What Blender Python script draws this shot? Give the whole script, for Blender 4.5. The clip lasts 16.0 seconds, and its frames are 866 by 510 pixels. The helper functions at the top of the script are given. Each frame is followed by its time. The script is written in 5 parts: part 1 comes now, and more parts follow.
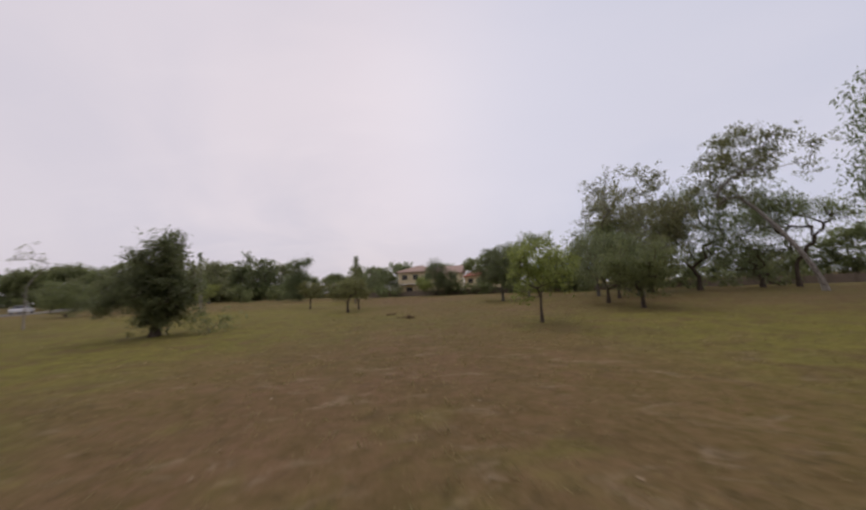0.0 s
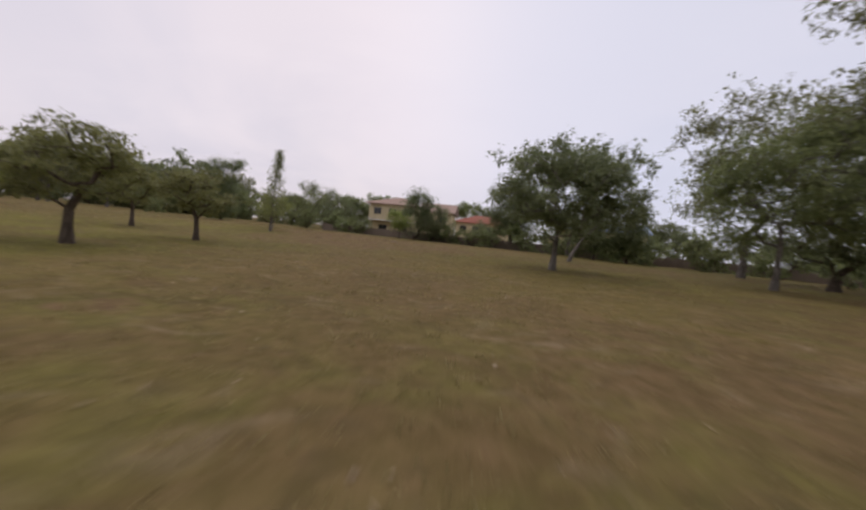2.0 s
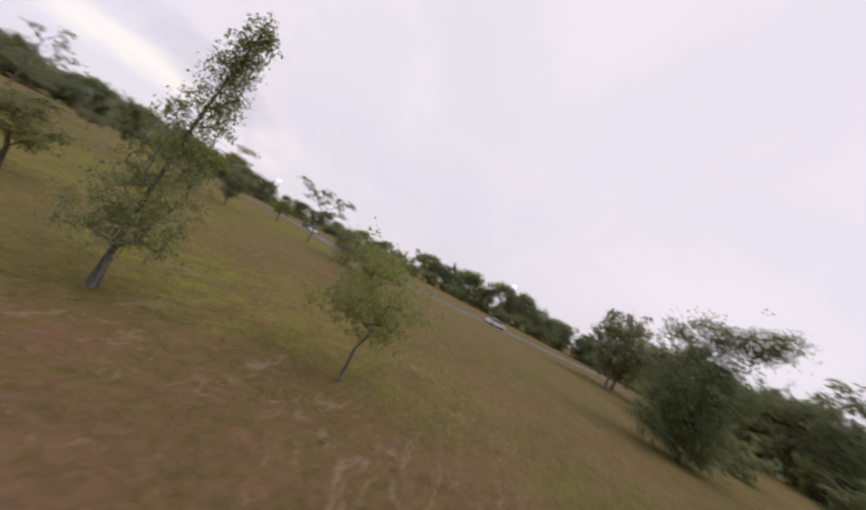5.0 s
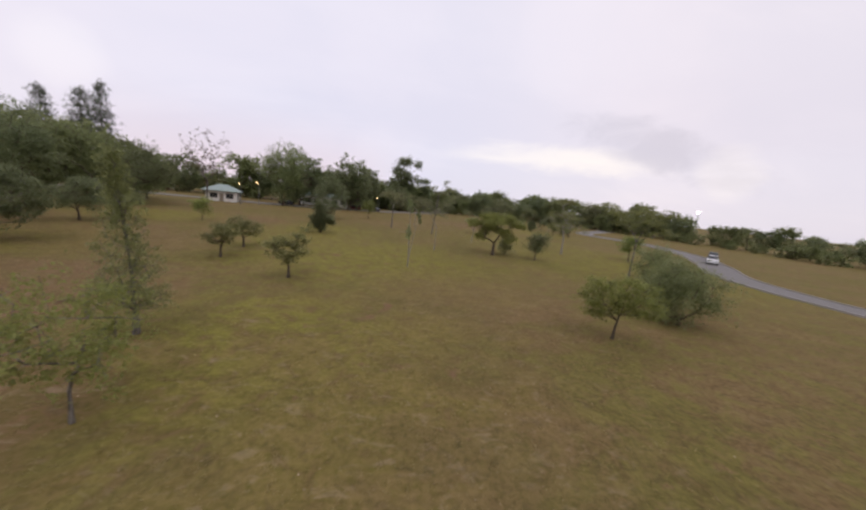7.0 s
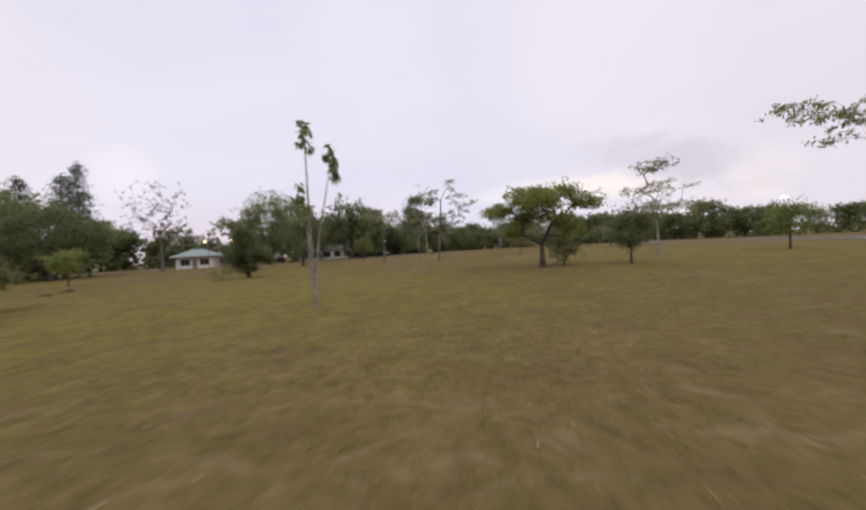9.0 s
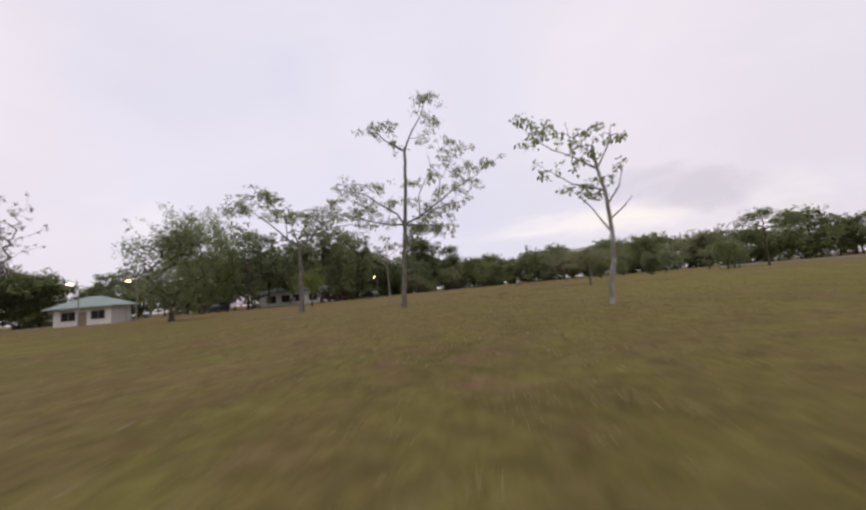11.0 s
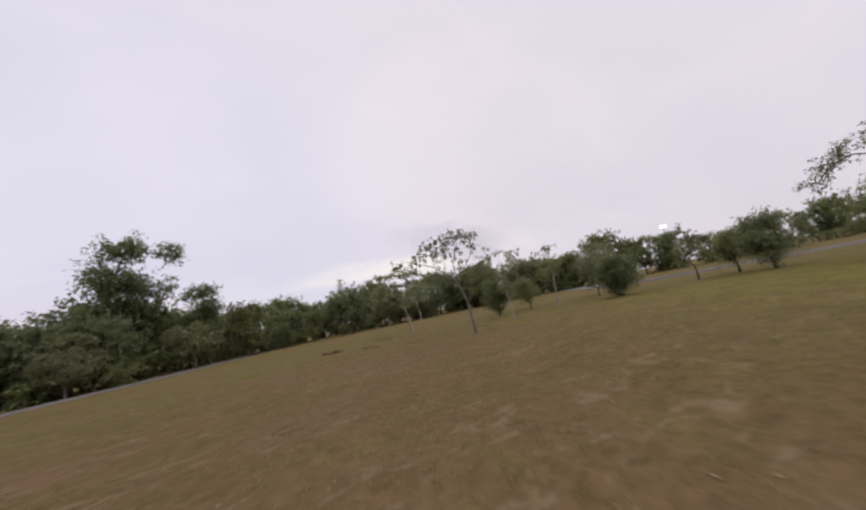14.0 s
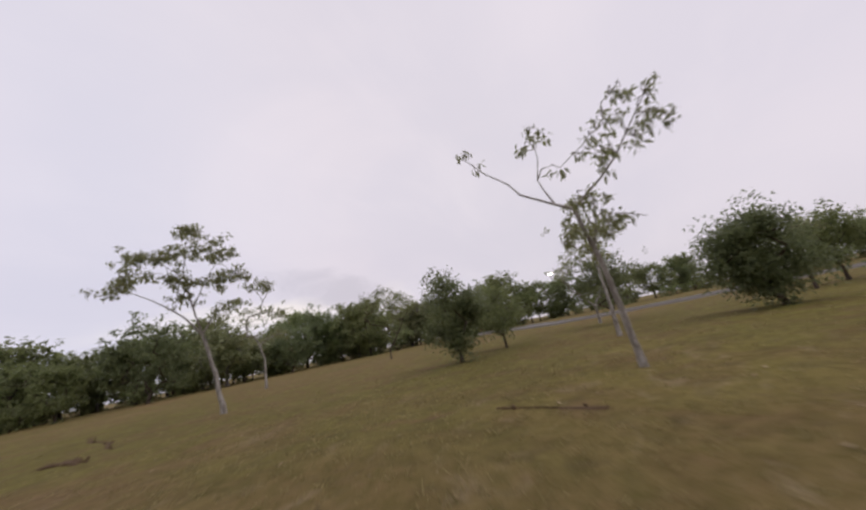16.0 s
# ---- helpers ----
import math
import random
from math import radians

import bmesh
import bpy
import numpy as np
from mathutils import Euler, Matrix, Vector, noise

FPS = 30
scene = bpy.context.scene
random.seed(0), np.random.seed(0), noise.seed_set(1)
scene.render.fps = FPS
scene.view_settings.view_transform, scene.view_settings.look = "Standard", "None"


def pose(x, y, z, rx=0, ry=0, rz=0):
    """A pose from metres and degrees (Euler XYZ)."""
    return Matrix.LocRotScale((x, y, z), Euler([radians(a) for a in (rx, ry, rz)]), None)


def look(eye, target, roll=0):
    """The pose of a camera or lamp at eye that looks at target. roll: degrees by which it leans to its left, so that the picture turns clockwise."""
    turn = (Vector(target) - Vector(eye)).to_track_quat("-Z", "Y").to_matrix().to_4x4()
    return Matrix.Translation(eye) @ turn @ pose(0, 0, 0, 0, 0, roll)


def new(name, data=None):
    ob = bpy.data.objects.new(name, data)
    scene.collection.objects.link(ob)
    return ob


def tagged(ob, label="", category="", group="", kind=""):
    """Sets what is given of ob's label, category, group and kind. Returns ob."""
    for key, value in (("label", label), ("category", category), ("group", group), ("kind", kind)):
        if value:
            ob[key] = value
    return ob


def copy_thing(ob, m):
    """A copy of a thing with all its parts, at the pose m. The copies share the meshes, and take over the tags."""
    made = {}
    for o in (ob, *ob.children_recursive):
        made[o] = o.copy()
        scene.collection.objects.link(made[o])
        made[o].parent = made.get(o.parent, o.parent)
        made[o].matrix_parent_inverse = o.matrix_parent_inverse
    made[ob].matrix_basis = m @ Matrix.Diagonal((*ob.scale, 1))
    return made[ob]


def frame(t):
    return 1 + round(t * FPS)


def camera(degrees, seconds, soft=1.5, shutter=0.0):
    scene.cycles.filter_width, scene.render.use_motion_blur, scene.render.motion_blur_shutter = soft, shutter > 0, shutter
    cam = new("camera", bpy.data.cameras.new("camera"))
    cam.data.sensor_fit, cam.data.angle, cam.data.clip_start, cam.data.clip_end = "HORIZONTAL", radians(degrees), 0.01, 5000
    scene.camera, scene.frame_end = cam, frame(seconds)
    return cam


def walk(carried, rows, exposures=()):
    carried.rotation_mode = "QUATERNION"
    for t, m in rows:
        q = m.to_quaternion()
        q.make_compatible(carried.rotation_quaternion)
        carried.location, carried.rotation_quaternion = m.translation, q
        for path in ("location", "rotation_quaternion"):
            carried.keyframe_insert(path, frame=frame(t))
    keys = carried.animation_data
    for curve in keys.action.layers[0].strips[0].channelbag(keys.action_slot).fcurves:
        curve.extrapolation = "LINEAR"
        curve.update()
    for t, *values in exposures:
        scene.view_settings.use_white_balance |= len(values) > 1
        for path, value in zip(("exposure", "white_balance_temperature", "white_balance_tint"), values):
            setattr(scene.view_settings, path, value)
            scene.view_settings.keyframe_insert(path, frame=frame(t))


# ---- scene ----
def fly(x, y, z, yaw, pitch, roll):
    """A pose of the camera from its place, heading, pitch and roll in degrees."""
    return pose(x, y, z, 0, 0, yaw) @ pose(0, 0, 0, 90 + pitch) @ pose(0, 0, 0, 0, 0, roll)


cam = camera(105.5, 16.0, soft=2.4, shutter=0.25)
walk(cam, [
    (0.00, fly(0.19, 0.17, 1.54, -0.32, 5.76, -2.49)),
    (0.50, fly(-0.70, 4.77, 1.33, -9.45, 1.69, -9.98)),
    (1.00, fly(-0.63, 9.55, 1.27, -12.22, -2.70, -10.95)),
    (1.50, fly(0.31, 15.12, 1.16, -8.83, -2.82, -3.37)),
    (2.00, fly(1.47, 20.70, 0.89, -2.73, -3.38, 5.81)),
    (2.50, fly(1.99, 26.63, 0.71, 6.46, -4.81, 10.44)),
    (3.00, fly(2.58, 32.38, 0.63, 13.99, -6.21, 10.27)),
    (3.50, fly(1.77, 39.93, 0.62, 31.04, -3.21, 9.17)),
    (4.00, fly(-0.24, 46.70, 0.92, 47.94, 0.70, 9.43)),
    (4.50, fly(-2.56, 52.79, 1.98, 73.22, 3.19, 16.42)),
    (5.00, fly(-5.25, 57.82, 3.39, 101.36, 3.60, 26.56)),
    (5.58, fly(-9.21, 62.59, 4.95, 123.29, 0.98, 26.78)),
    (6.15, fly(-14.33, 65.01, 6.20, 146.92, -4.43, 18.91)),
    (6.72, fly(-19.15, 64.82, 6.60, 165.85, -8.95, 9.24)),
    (7.30, fly(-22.27, 61.72, 5.63, 174.18, -9.06, 4.37)),
    (7.50, fly(-22.88, 60.09, 5.00, 174.69, -6.84, 4.21)),
    (8.00, fly(-24.38, 55.81, 3.67, 173.43, -4.46, 1.49)),
    (8.30, fly(-24.98, 52.73, 2.96, 175.36, -3.17, 1.03)),
    (8.50, fly(-25.31, 50.63, 2.47, 176.88, -2.44, 0.66)),
    (9.00, fly(-26.55, 44.56, 1.65, 176.76, -1.14, -3.08)),
    (9.20, fly(-27.19, 42.26, 1.41, 175.90, -0.32, -4.59)),
    (9.90, fly(-28.90, 33.69, 0.79, 176.45, 1.97, -6.30)),
    (10.60, fly(-30.06, 24.60, 0.65, 178.79, 4.76, -5.81)),
    (11.30, fly(-31.46, 15.91, 1.04, 178.64, 6.55, -4.43)),
    (11.50, fly(-31.97, 13.56, 1.24, 176.88, 6.97, -3.73)),
    (11.60, fly(-32.21, 12.16, 1.30, 176.66, 7.14, -3.35)),
    (11.80, fly(-32.59, 9.50, 1.38, 175.42, 7.46, -2.97)),
    (12.00, fly(-32.74, 7.21, 1.50, 174.07, 7.98, -3.60)),
    (12.50, fly(-33.94, 0.69, 1.58, 166.21, 9.01, -4.76)),
    (13.00, fly(-37.11, -7.24, 1.80, 158.75, 9.53, -6.40)),
    (13.50, fly(-38.92, -13.38, 1.69, 151.89, 9.85, -9.33)),
    (14.00, fly(-40.73, -18.43, 1.63, 145.65, 9.42, -11.26)),
    (14.50, fly(-42.67, -22.96, 1.46, 140.08, 9.15, -11.29)),
    (15.00, fly(-45.23, -27.11, 1.27, 134.22, 9.99, -9.97)),
    (15.30, fly(-46.83, -29.51, 1.06, 129.64, 11.82, -10.02)),
    (15.50, fly(-48.14, -30.91, 0.83, 127.74, 12.14, -9.79)),
    (16.00, fly(-50.97, -33.97, 1.09, 123.07, 13.94, -11.41)),
], [(0.0, -0.2), (1.0, -0.2), (2.0, -0.05), (4.0, 0.08), (5.0, 0.12), (7.5, 0.14), (9.0, 0.12), (12.0, 0.08), (13.5, 0.04), (15.0, -0.03), (16.0, -0.03)])

# ---- sky and sun ----
world = bpy.data.worlds.new("sky")
scene.world = world
world.use_nodes = True


class Nodes:
    """Short ways to add and join shader nodes."""

    def __init__(self, tree):
        self.t = tree

    def node(self, kind, **inputs):
        n = self.t.nodes.new(kind)
        for k, v in inputs.items():
            self.put(n.inputs[k.replace("_", " ")], v)
        return n

    def put(self, socket, v):
        if isinstance(v, bpy.types.NodeSocket):
            self.t.links.new(v, socket)
        else:
            socket.default_value = v

    def math(self, op, a, b=0.0, c=0.0, clamp=False):
        n = self.t.nodes.new("ShaderNodeMath")
        n.operation, n.use_clamp = op, clamp
        for s, v in zip(n.inputs, (a, b, c)):
            self.put(s, v)
        return n.outputs[0]

    def vec(self, op, a, b=(0, 0, 0)):
        n = self.t.nodes.new("ShaderNodeVectorMath")
        n.operation = op
        self.put(n.inputs[0], a)
        if op == "SCALE":
            self.put(n.inputs["Scale"], b)
        else:
            self.put(n.inputs[1], b)
        return n.outputs["Value"] if op == "DOT_PRODUCT" else n.outputs[0]

    def mix(self, f, a, b):
        n = self.t.nodes.new("ShaderNodeMix")
        n.data_type = "RGBA"
        self.put(n.inputs[0], f)
        self.put(n.inputs[6], a if isinstance(a, bpy.types.NodeSocket) else (*a, 1))
        self.put(n.inputs[7], b if isinstance(b, bpy.types.NodeSocket) else (*b, 1))
        return n.outputs[2]

    def noise(self, vector, scale, detail=4.0, rough=0.55, dist=0.0):
        n = self.node("ShaderNodeTexNoise", Scale=scale, Detail=detail, Roughness=rough, Distortion=dist)
        if vector is not None:
            self.put(n.inputs["Vector"], vector)
        return n.outputs[0]

    def ramp(self, v, lo, hi):
        """0 below lo, 1 above hi, smooth between."""
        n = self.t.nodes.new("ShaderNodeMapRange")
        n.interpolation_type = "SMOOTHSTEP"
        for s, w in zip(n.inputs, (v, lo, hi, 0.0, 1.0)):
            self.put(s, w)
        return n.outputs[0]


def heading(az):
    return (-math.sin(radians(az)), math.cos(radians(az)), 0)


world.node_tree.nodes.clear()
W = Nodes(world.node_tree)
way = W.vec("NORMALIZE", W.node("ShaderNodeTexCoord").outputs["Generated"])
parts_ = W.node("ShaderNodeSeparateXYZ", Vector=way)
up = parts_.outputs[2]
flat = W.vec("SCALE", way, W.math("DIVIDE", 1.0, W.math("ADD", W.math("ABSOLUTE", up), 0.35)))
veil = W.noise(flat, 0.9, 5.0, 0.5, 0.6)
streak = W.noise(W.vec("MULTIPLY", flat, (0.6, 1.5, 1.0)), 2.2, 6.0, 0.55, 0.4)
cloud = W.mix(W.ramp(veil, 0.36, 0.66), (0.76, 0.715, 0.81), (0.90, 0.815, 0.875))
cloud = W.mix(W.math("MULTIPLY", W.ramp(streak, 0.45, 0.8), 0.45), cloud, (0.98, 0.89, 0.94))
# a brighter veil high over the start and paler pink haze low down
north = W.vec("DOT_PRODUCT", way, Vector((0.1, 0.88, 0.46)).normalized())
cloud = W.mix(W.math("MULTIPLY", W.ramp(north, 0.86, 1.0), 0.55), cloud, (0.96, 0.87, 0.95))
low = W.math("SUBTRACT", 1.0, W.ramp(up, 0.0, 0.22))
cloud = W.mix(W.math("MULTIPLY", low, 0.55), cloud, (0.74, 0.67, 0.74))
# evening glow under a bank of cloud in the south-west
side = W.vec("DOT_PRODUCT", way, heading(155 - 90))
front = W.ramp(W.vec("DOT_PRODUCT", way, heading(150)), 0.3, 0.6)
wave = W.math("MULTIPLY", W.math("SUBTRACT", W.noise(W.vec("MULTIPLY", way, (6, 6, 22)), 1.0, 6.0, 0.62, 0.4), 0.5), 0.075)
height = W.math("ADD", up, wave)
crest = W.math("SUBTRACT", 0.178, W.math("MULTIPLY", W.math("MULTIPLY", side, side), 0.4))
near = W.ramp(W.vec("DOT_PRODUCT", way, heading(150)), 0.5, 1.0)
above = W.math("MULTIPLY", W.ramp(height, 0.13, 0.19), W.math("SUBTRACT", 1.0, W.ramp(height, 0.22, 0.42)))
cloud = W.mix(W.math("MULTIPLY", W.math("MULTIPLY", near, above), 0.45), cloud, (0.68, 0.62, 0.72))
band = W.math("MULTIPLY", W.ramp(height, 0.10, 0.145), W.math("SUBTRACT", 1.0, W.ramp(W.math("SUBTRACT", height, crest), -0.035, 0.018)))
band = W.math("MULTIPLY", band, W.math("SUBTRACT", 1.0, W.ramp(W.math("ABSOLUTE", side), 0.12, 0.37)))
band = W.math("MULTIPLY", band, front)
cloud = W.mix(W.math("MULTIPLY", band, 0.92), cloud, (1.1, 0.99, 0.88))
across = W.vec("DOT_PRODUCT", way, heading(139.5 - 90))
puff = W.math("MULTIPLY", W.math("SUBTRACT", W.noise(W.vec("MULTIPLY", way, (7, 7, 13)), 1.0, 6.0, 0.6, 0.8), 0.5), 4.0)
lift = W.math("SUBTRACT", W.math("ADD", up, W.math("MULTIPLY", across, 0.25)), 0.176)
oval = W.math("ADD", W.math("POWER", W.math("DIVIDE", W.math("ABSOLUTE", across), 0.19), 2.0), W.math("POWER", W.math("DIVIDE", W.math("ABSOLUTE", lift), 0.052), 2.0))
bank = W.math("MULTIPLY", W.math("SUBTRACT", 1.0, W.ramp(W.math("ADD", oval, puff), -0.3, 1.7)), front)
cloud = W.mix(W.math("MULTIPLY", bank, 0.7), cloud, (0.55, 0.51, 0.59))
gap = W.ramp(W.math("ADD", W.vec("DOT_PRODUCT", way, Vector((*heading(131)[:2], 0.128)).normalized()), W.math("MULTIPLY", wave, 0.06)), 0.9975, 1.0)
cloud = W.mix(W.math("MULTIPLY", gap, 0.35), cloud, (1.0, 0.91, 0.86))
# cooler, bluer cloud in the south and in the north-east, and one bright spot of thin cloud
for az, z, r, k, tint in ((190, 0.30, 0.6, 0.5, (0.72, 0.735, 0.90)), (84, 0.2, 0.6, 0.4, (0.68, 0.65, 0.73)), (135, 0.8, 0.55, 0.3, (0.93, 0.865, 0.92)), (60, 0.7, 0.7, 0.35, (0.94, 0.865, 0.95)), (316, 0.44, 0.6, 0.55, (0.70, 0.75, 0.93)), (219, 0.20, 0.997, 0.35, (1.0, 0.94, 0.97))):
    spot = W.vec("DOT_PRODUCT", way, Vector((*heading(az)[:2], z)).normalized())
    cloud = W.mix(W.math("MULTIPLY", W.ramp(spot, r, 1.0), k), cloud, tint)
south = W.ramp(W.vec("DOT_PRODUCT", way, Vector((*heading(200)[:2], 0.06)).normalized()), 0.9, 1.0)
cloud = W.mix(W.math("MULTIPLY", W.math("MULTIPLY", south, low), 0.4), cloud, (0.86, 0.60, 0.62))
nishita = W.node("ShaderNodeTexSky")
nishita.sky_type, nishita.sun_disc, nishita.sun_elevation, nishita.sun_rotation = "NISHITA", False, radians(32), radians(0)
clear = W.node("ShaderNodeBackground", Color=nishita.outputs[0], Strength=0.05)
overcast = W.node("ShaderNodeBackground", Color=cloud, Strength=1.0)
blend = W.node("ShaderNodeMixShader")
W.put(blend.inputs[0], 0.93)
W.put(blend.inputs[1], clear.outputs[0])
W.put(blend.inputs[2], overcast.outputs[0])
W.t.links.new(blend.outputs[0], W.node("ShaderNodeOutputWorld").inputs[0])

sun = new("sun", bpy.data.lights.new("sun", "SUN"))
sun.data.energy, sun.data.angle, sun.data.color = 0.5, radians(25), (1.0, 0.95, 0.92)
sun.matrix_world = look((0, 60, 60), (0, 20, 0))

# ---- materials ----
def material(name, build, rough=0.85):
    m = bpy.data.materials.new(name)
    m.use_nodes = True
    m.node_tree.nodes.clear()
    n = Nodes(m.node_tree)
    out = n.node("ShaderNodeOutputMaterial")
    n.t.links.new(build(n), out.inputs[0])
    return m


def principled(n, color, rough=0.85, bump=None, strength=0.3, distance=0.02, metallic=0.0, specular=0.3):
    p = n.node("ShaderNodeBsdfPrincipled", Roughness=rough, Metallic=metallic)
    n.put(p.inputs["Base Color"], color if isinstance(color, bpy.types.NodeSocket) else (*color, 1))
    n.put(p.inputs["Specular IOR Level"], specular)
    if bump is not None:
        b = n.node("ShaderNodeBump", Strength=strength, Distance=distance, Height=bump)
        n.t.links.new(b.outputs[0], p.inputs["Normal"])
    return p.outputs[0]


def place(n):
    return n.node("ShaderNodeNewGeometry").outputs["Position"]


def turf(n):
    """Worn grass: green, straw and bare red-brown earth in ragged patches, over tufts and fine grain."""
    p = place(n)
    flat_p = n.vec("MULTIPLY", p, (1, 1, 0))
    broad = n.noise(p, 0.06, 4.0, 0.6, 1.0)
    patch = n.noise(p, 0.28, 6.0, 0.62, 0.8)
    clump = n.noise(p, 1.1, 5.0, 0.62, 0.6)
    tuft = n.noise(p, 5.5, 5.0, 0.68, 0.5)
    grain = n.noise(p, 26.0, 4.0, 0.7)
    rag = n.math("ADD", n.math("MULTIPLY", n.math("SUBTRACT", patch, 0.5), 26.0), n.math("MULTIPLY", n.math("SUBTRACT", clump, 0.5), 9.0))

    def zones(*rows):
        out = 0.0
        for x, y, lo, hi, k in rows:
            away = n.node("ShaderNodeVectorMath", Vector=n.vec("SUBTRACT", flat_p, (x, y, 0)))
            away.operation = "LENGTH"
            z = n.math("MULTIPLY", n.math("SUBTRACT", 1.0, n.ramp(n.math("ADD", away.outputs["Value"], rag), lo, hi)), k)
            out = n.math("MAXIMUM", out, z)
        return out

    fine_ = n.math("ADD", n.math("MULTIPLY", n.ramp(tuft, 0.34, 0.66), 0.55), n.math("MULTIPLY", n.ramp(clump, 0.36, 0.66), 0.45))
    straw = n.mix(fine_, (0.132, 0.090, 0.038), (0.250, 0.178, 0.080))
    grass = n.mix(fine_, (0.098, 0.086, 0.024), (0.200, 0.170, 0.051))
    lush = n.mix(fine_, (0.118, 0.112, 0.020), (0.248, 0.224, 0.048))
    earth = n.mix(n.math("ADD", n.math("MULTIPLY", grain, 0.5), n.math("MULTIPLY", fine_, 0.5)), (0.116, 0.058, 0.034), (0.248, 0.142, 0.093))
    mixed = n.math("ADD", n.math("MULTIPLY", broad, 0.5), n.math("MULTIPLY", patch, 0.5))
    col = n.mix(n.ramp(n.math("ADD", mixed, n.math("MULTIPLY", n.math("SUBTRACT", clump, 0.5), 0.7)), 0.38, 0.62), straw, grass)
    green = zones((-22, 31, 4, 17, 0.9), (-17, 51, 4, 10, 0.8), (-38, 1, 5, 15, 0.35), (-48, 3, 6, 18, 0.5), (-11, 12, 4, 12, 0.75), (11, 9, 4, 12, 0.75), (-12, 26, 6, 16, 0.6), (-52, 22, 8, 24, 0.7), (6, 33, 3, 9, 0.8), (-62, -22, 4, 16, 0.7), (-57, -33, 1, 6, 0.5))
    col = n.mix(n.math("MULTIPLY", green, n.ramp(clump, 0.25, 0.55)), col, lush)
    worn = zones((-0.5, 7, 2, 9, 0.85), (-1.5, 44, 4, 10, 0.7), (-7.5, 56, 4, 10, 1.0), (-2.5, 50.5, 4, 10, 0.95), (-46, -29, 5, 18, 0.7), (-22, 56, 3, 11, 0.5), (2, 30, 4, 12, 0.65), (-27, 43, 4, 12, 0.45))
    bare = n.math("MAXIMUM", n.ramp(n.math("ADD", patch, n.math("MULTIPLY", n.math("SUBTRACT", clump, 0.5), 0.6)), 0.60, 0.78), n.math("MULTIPLY", worn, n.ramp(n.math("ADD", n.math("MULTIPLY", clump, 0.6), n.math("MULTIPLY", tuft, 0.4)), 0.36, 0.60)))
    col = n.mix(n.math("MULTIPLY", bare, 0.8), col, earth)
    col = n.mix(n.math("MULTIPLY", n.ramp(grain, 0.58, 0.78), 0.3), col, (0.33, 0.265, 0.16))
    col = n.mix(n.math("MULTIPLY", n.ramp(n.noise(p, 2.2, 6.0, 0.7, 1.0), 0.50, 0.70), 0.42), col, (0.07, 0.056, 0.028))
    scuff = n.math("MULTIPLY", n.math("ADD", worn, 0.25), n.ramp(n.noise(n.vec("MULTIPLY", p, (0.8, 1.5, 1)), 1.3, 6.0, 0.68, 1.2), 0.54, 0.68))
    col = n.mix(n.math("MULTIPLY", scuff, 0.42), col, (0.36, 0.275, 0.18))
    h = n.math("ADD", n.math("MULTIPLY", tuft, 0.6), n.math("ADD", n.math("MULTIPLY", clump, 0.5), n.math("MULTIPLY", grain, 0.3)))
    return principled(n, col, 0.95, h, 0.9, 0.08, specular=0.1)


def soil(n):
    p = place(n)
    a, b = n.noise(p, 3.0, 5.0, 0.65), n.noise(p, 30.0, 4.0, 0.7)
    col = n.mix(a, (0.066, 0.043, 0.024), (0.165, 0.108, 0.062))
    col = n.mix(n.math("MULTIPLY", b, 0.5), col, (0.12, 0.08, 0.05))
    return principled(n, col, 0.95, n.math("ADD", a, n.math("MULTIPLY", b, 0.4)), 1.0, 0.06, specular=0.15)


def leaf(dark, light, shine=0.45, through_=0.3):
    def build(n):
        g = n.node("ShaderNodeNewGeometry")
        isle, pos = g.outputs["Random Per Island"], g.outputs["Position"]
        each = n.node("ShaderNodeObjectInfo").outputs["Random"]
        c = n.mix(isle, dark, light)
        c = n.mix(n.ramp(n.noise(pos, 0.9, 3.0), 0.4, 0.7), c, n.mix(0.5, c, [v * 1.25 for v in light]))
        hsv = n.node("ShaderNodeHueSaturation", Color=c, Saturation=0.95)
        n.put(hsv.inputs["Hue"], n.math("ADD", 0.488, n.math("MULTIPLY", each, 0.024)))
        n.put(hsv.inputs["Value"], n.math("ADD", 0.85, n.math("MULTIPLY", each, 0.3)))
        c = hsv.outputs[0]
        body = principled(n, c, shine, specular=0.35)
        back = n.node("ShaderNodeBsdfTranslucent", Color=n.mix(0.35, c, light)).outputs[0]
        mixd = n.node("ShaderNodeMixShader")
        for s, v in zip(mixd.inputs, (through_, body, back)):
            n.put(s, v)
        return mixd.outputs[0]
    return build


def bark(dark, light):
    def build(n):
        p = place(n)
        a = n.noise(n.vec("MULTIPLY", p, (6, 6, 1.6)), 2.0, 5.0, 0.65, 0.6)
        b = n.noise(p, 28.0, 3.0, 0.6)
        c = n.mix(n.ramp(a, 0.35, 0.68), dark, light)
        c = n.mix(n.math("MULTIPLY", n.ramp(b, 0.55, 0.7), 0.4), c, [v * 0.55 for v in dark])
        return principled(n, c, 0.9, n.math("ADD", a, n.math("MULTIPLY", b, 0.3)), 0.6, 0.02, specular=0.2)
    return build


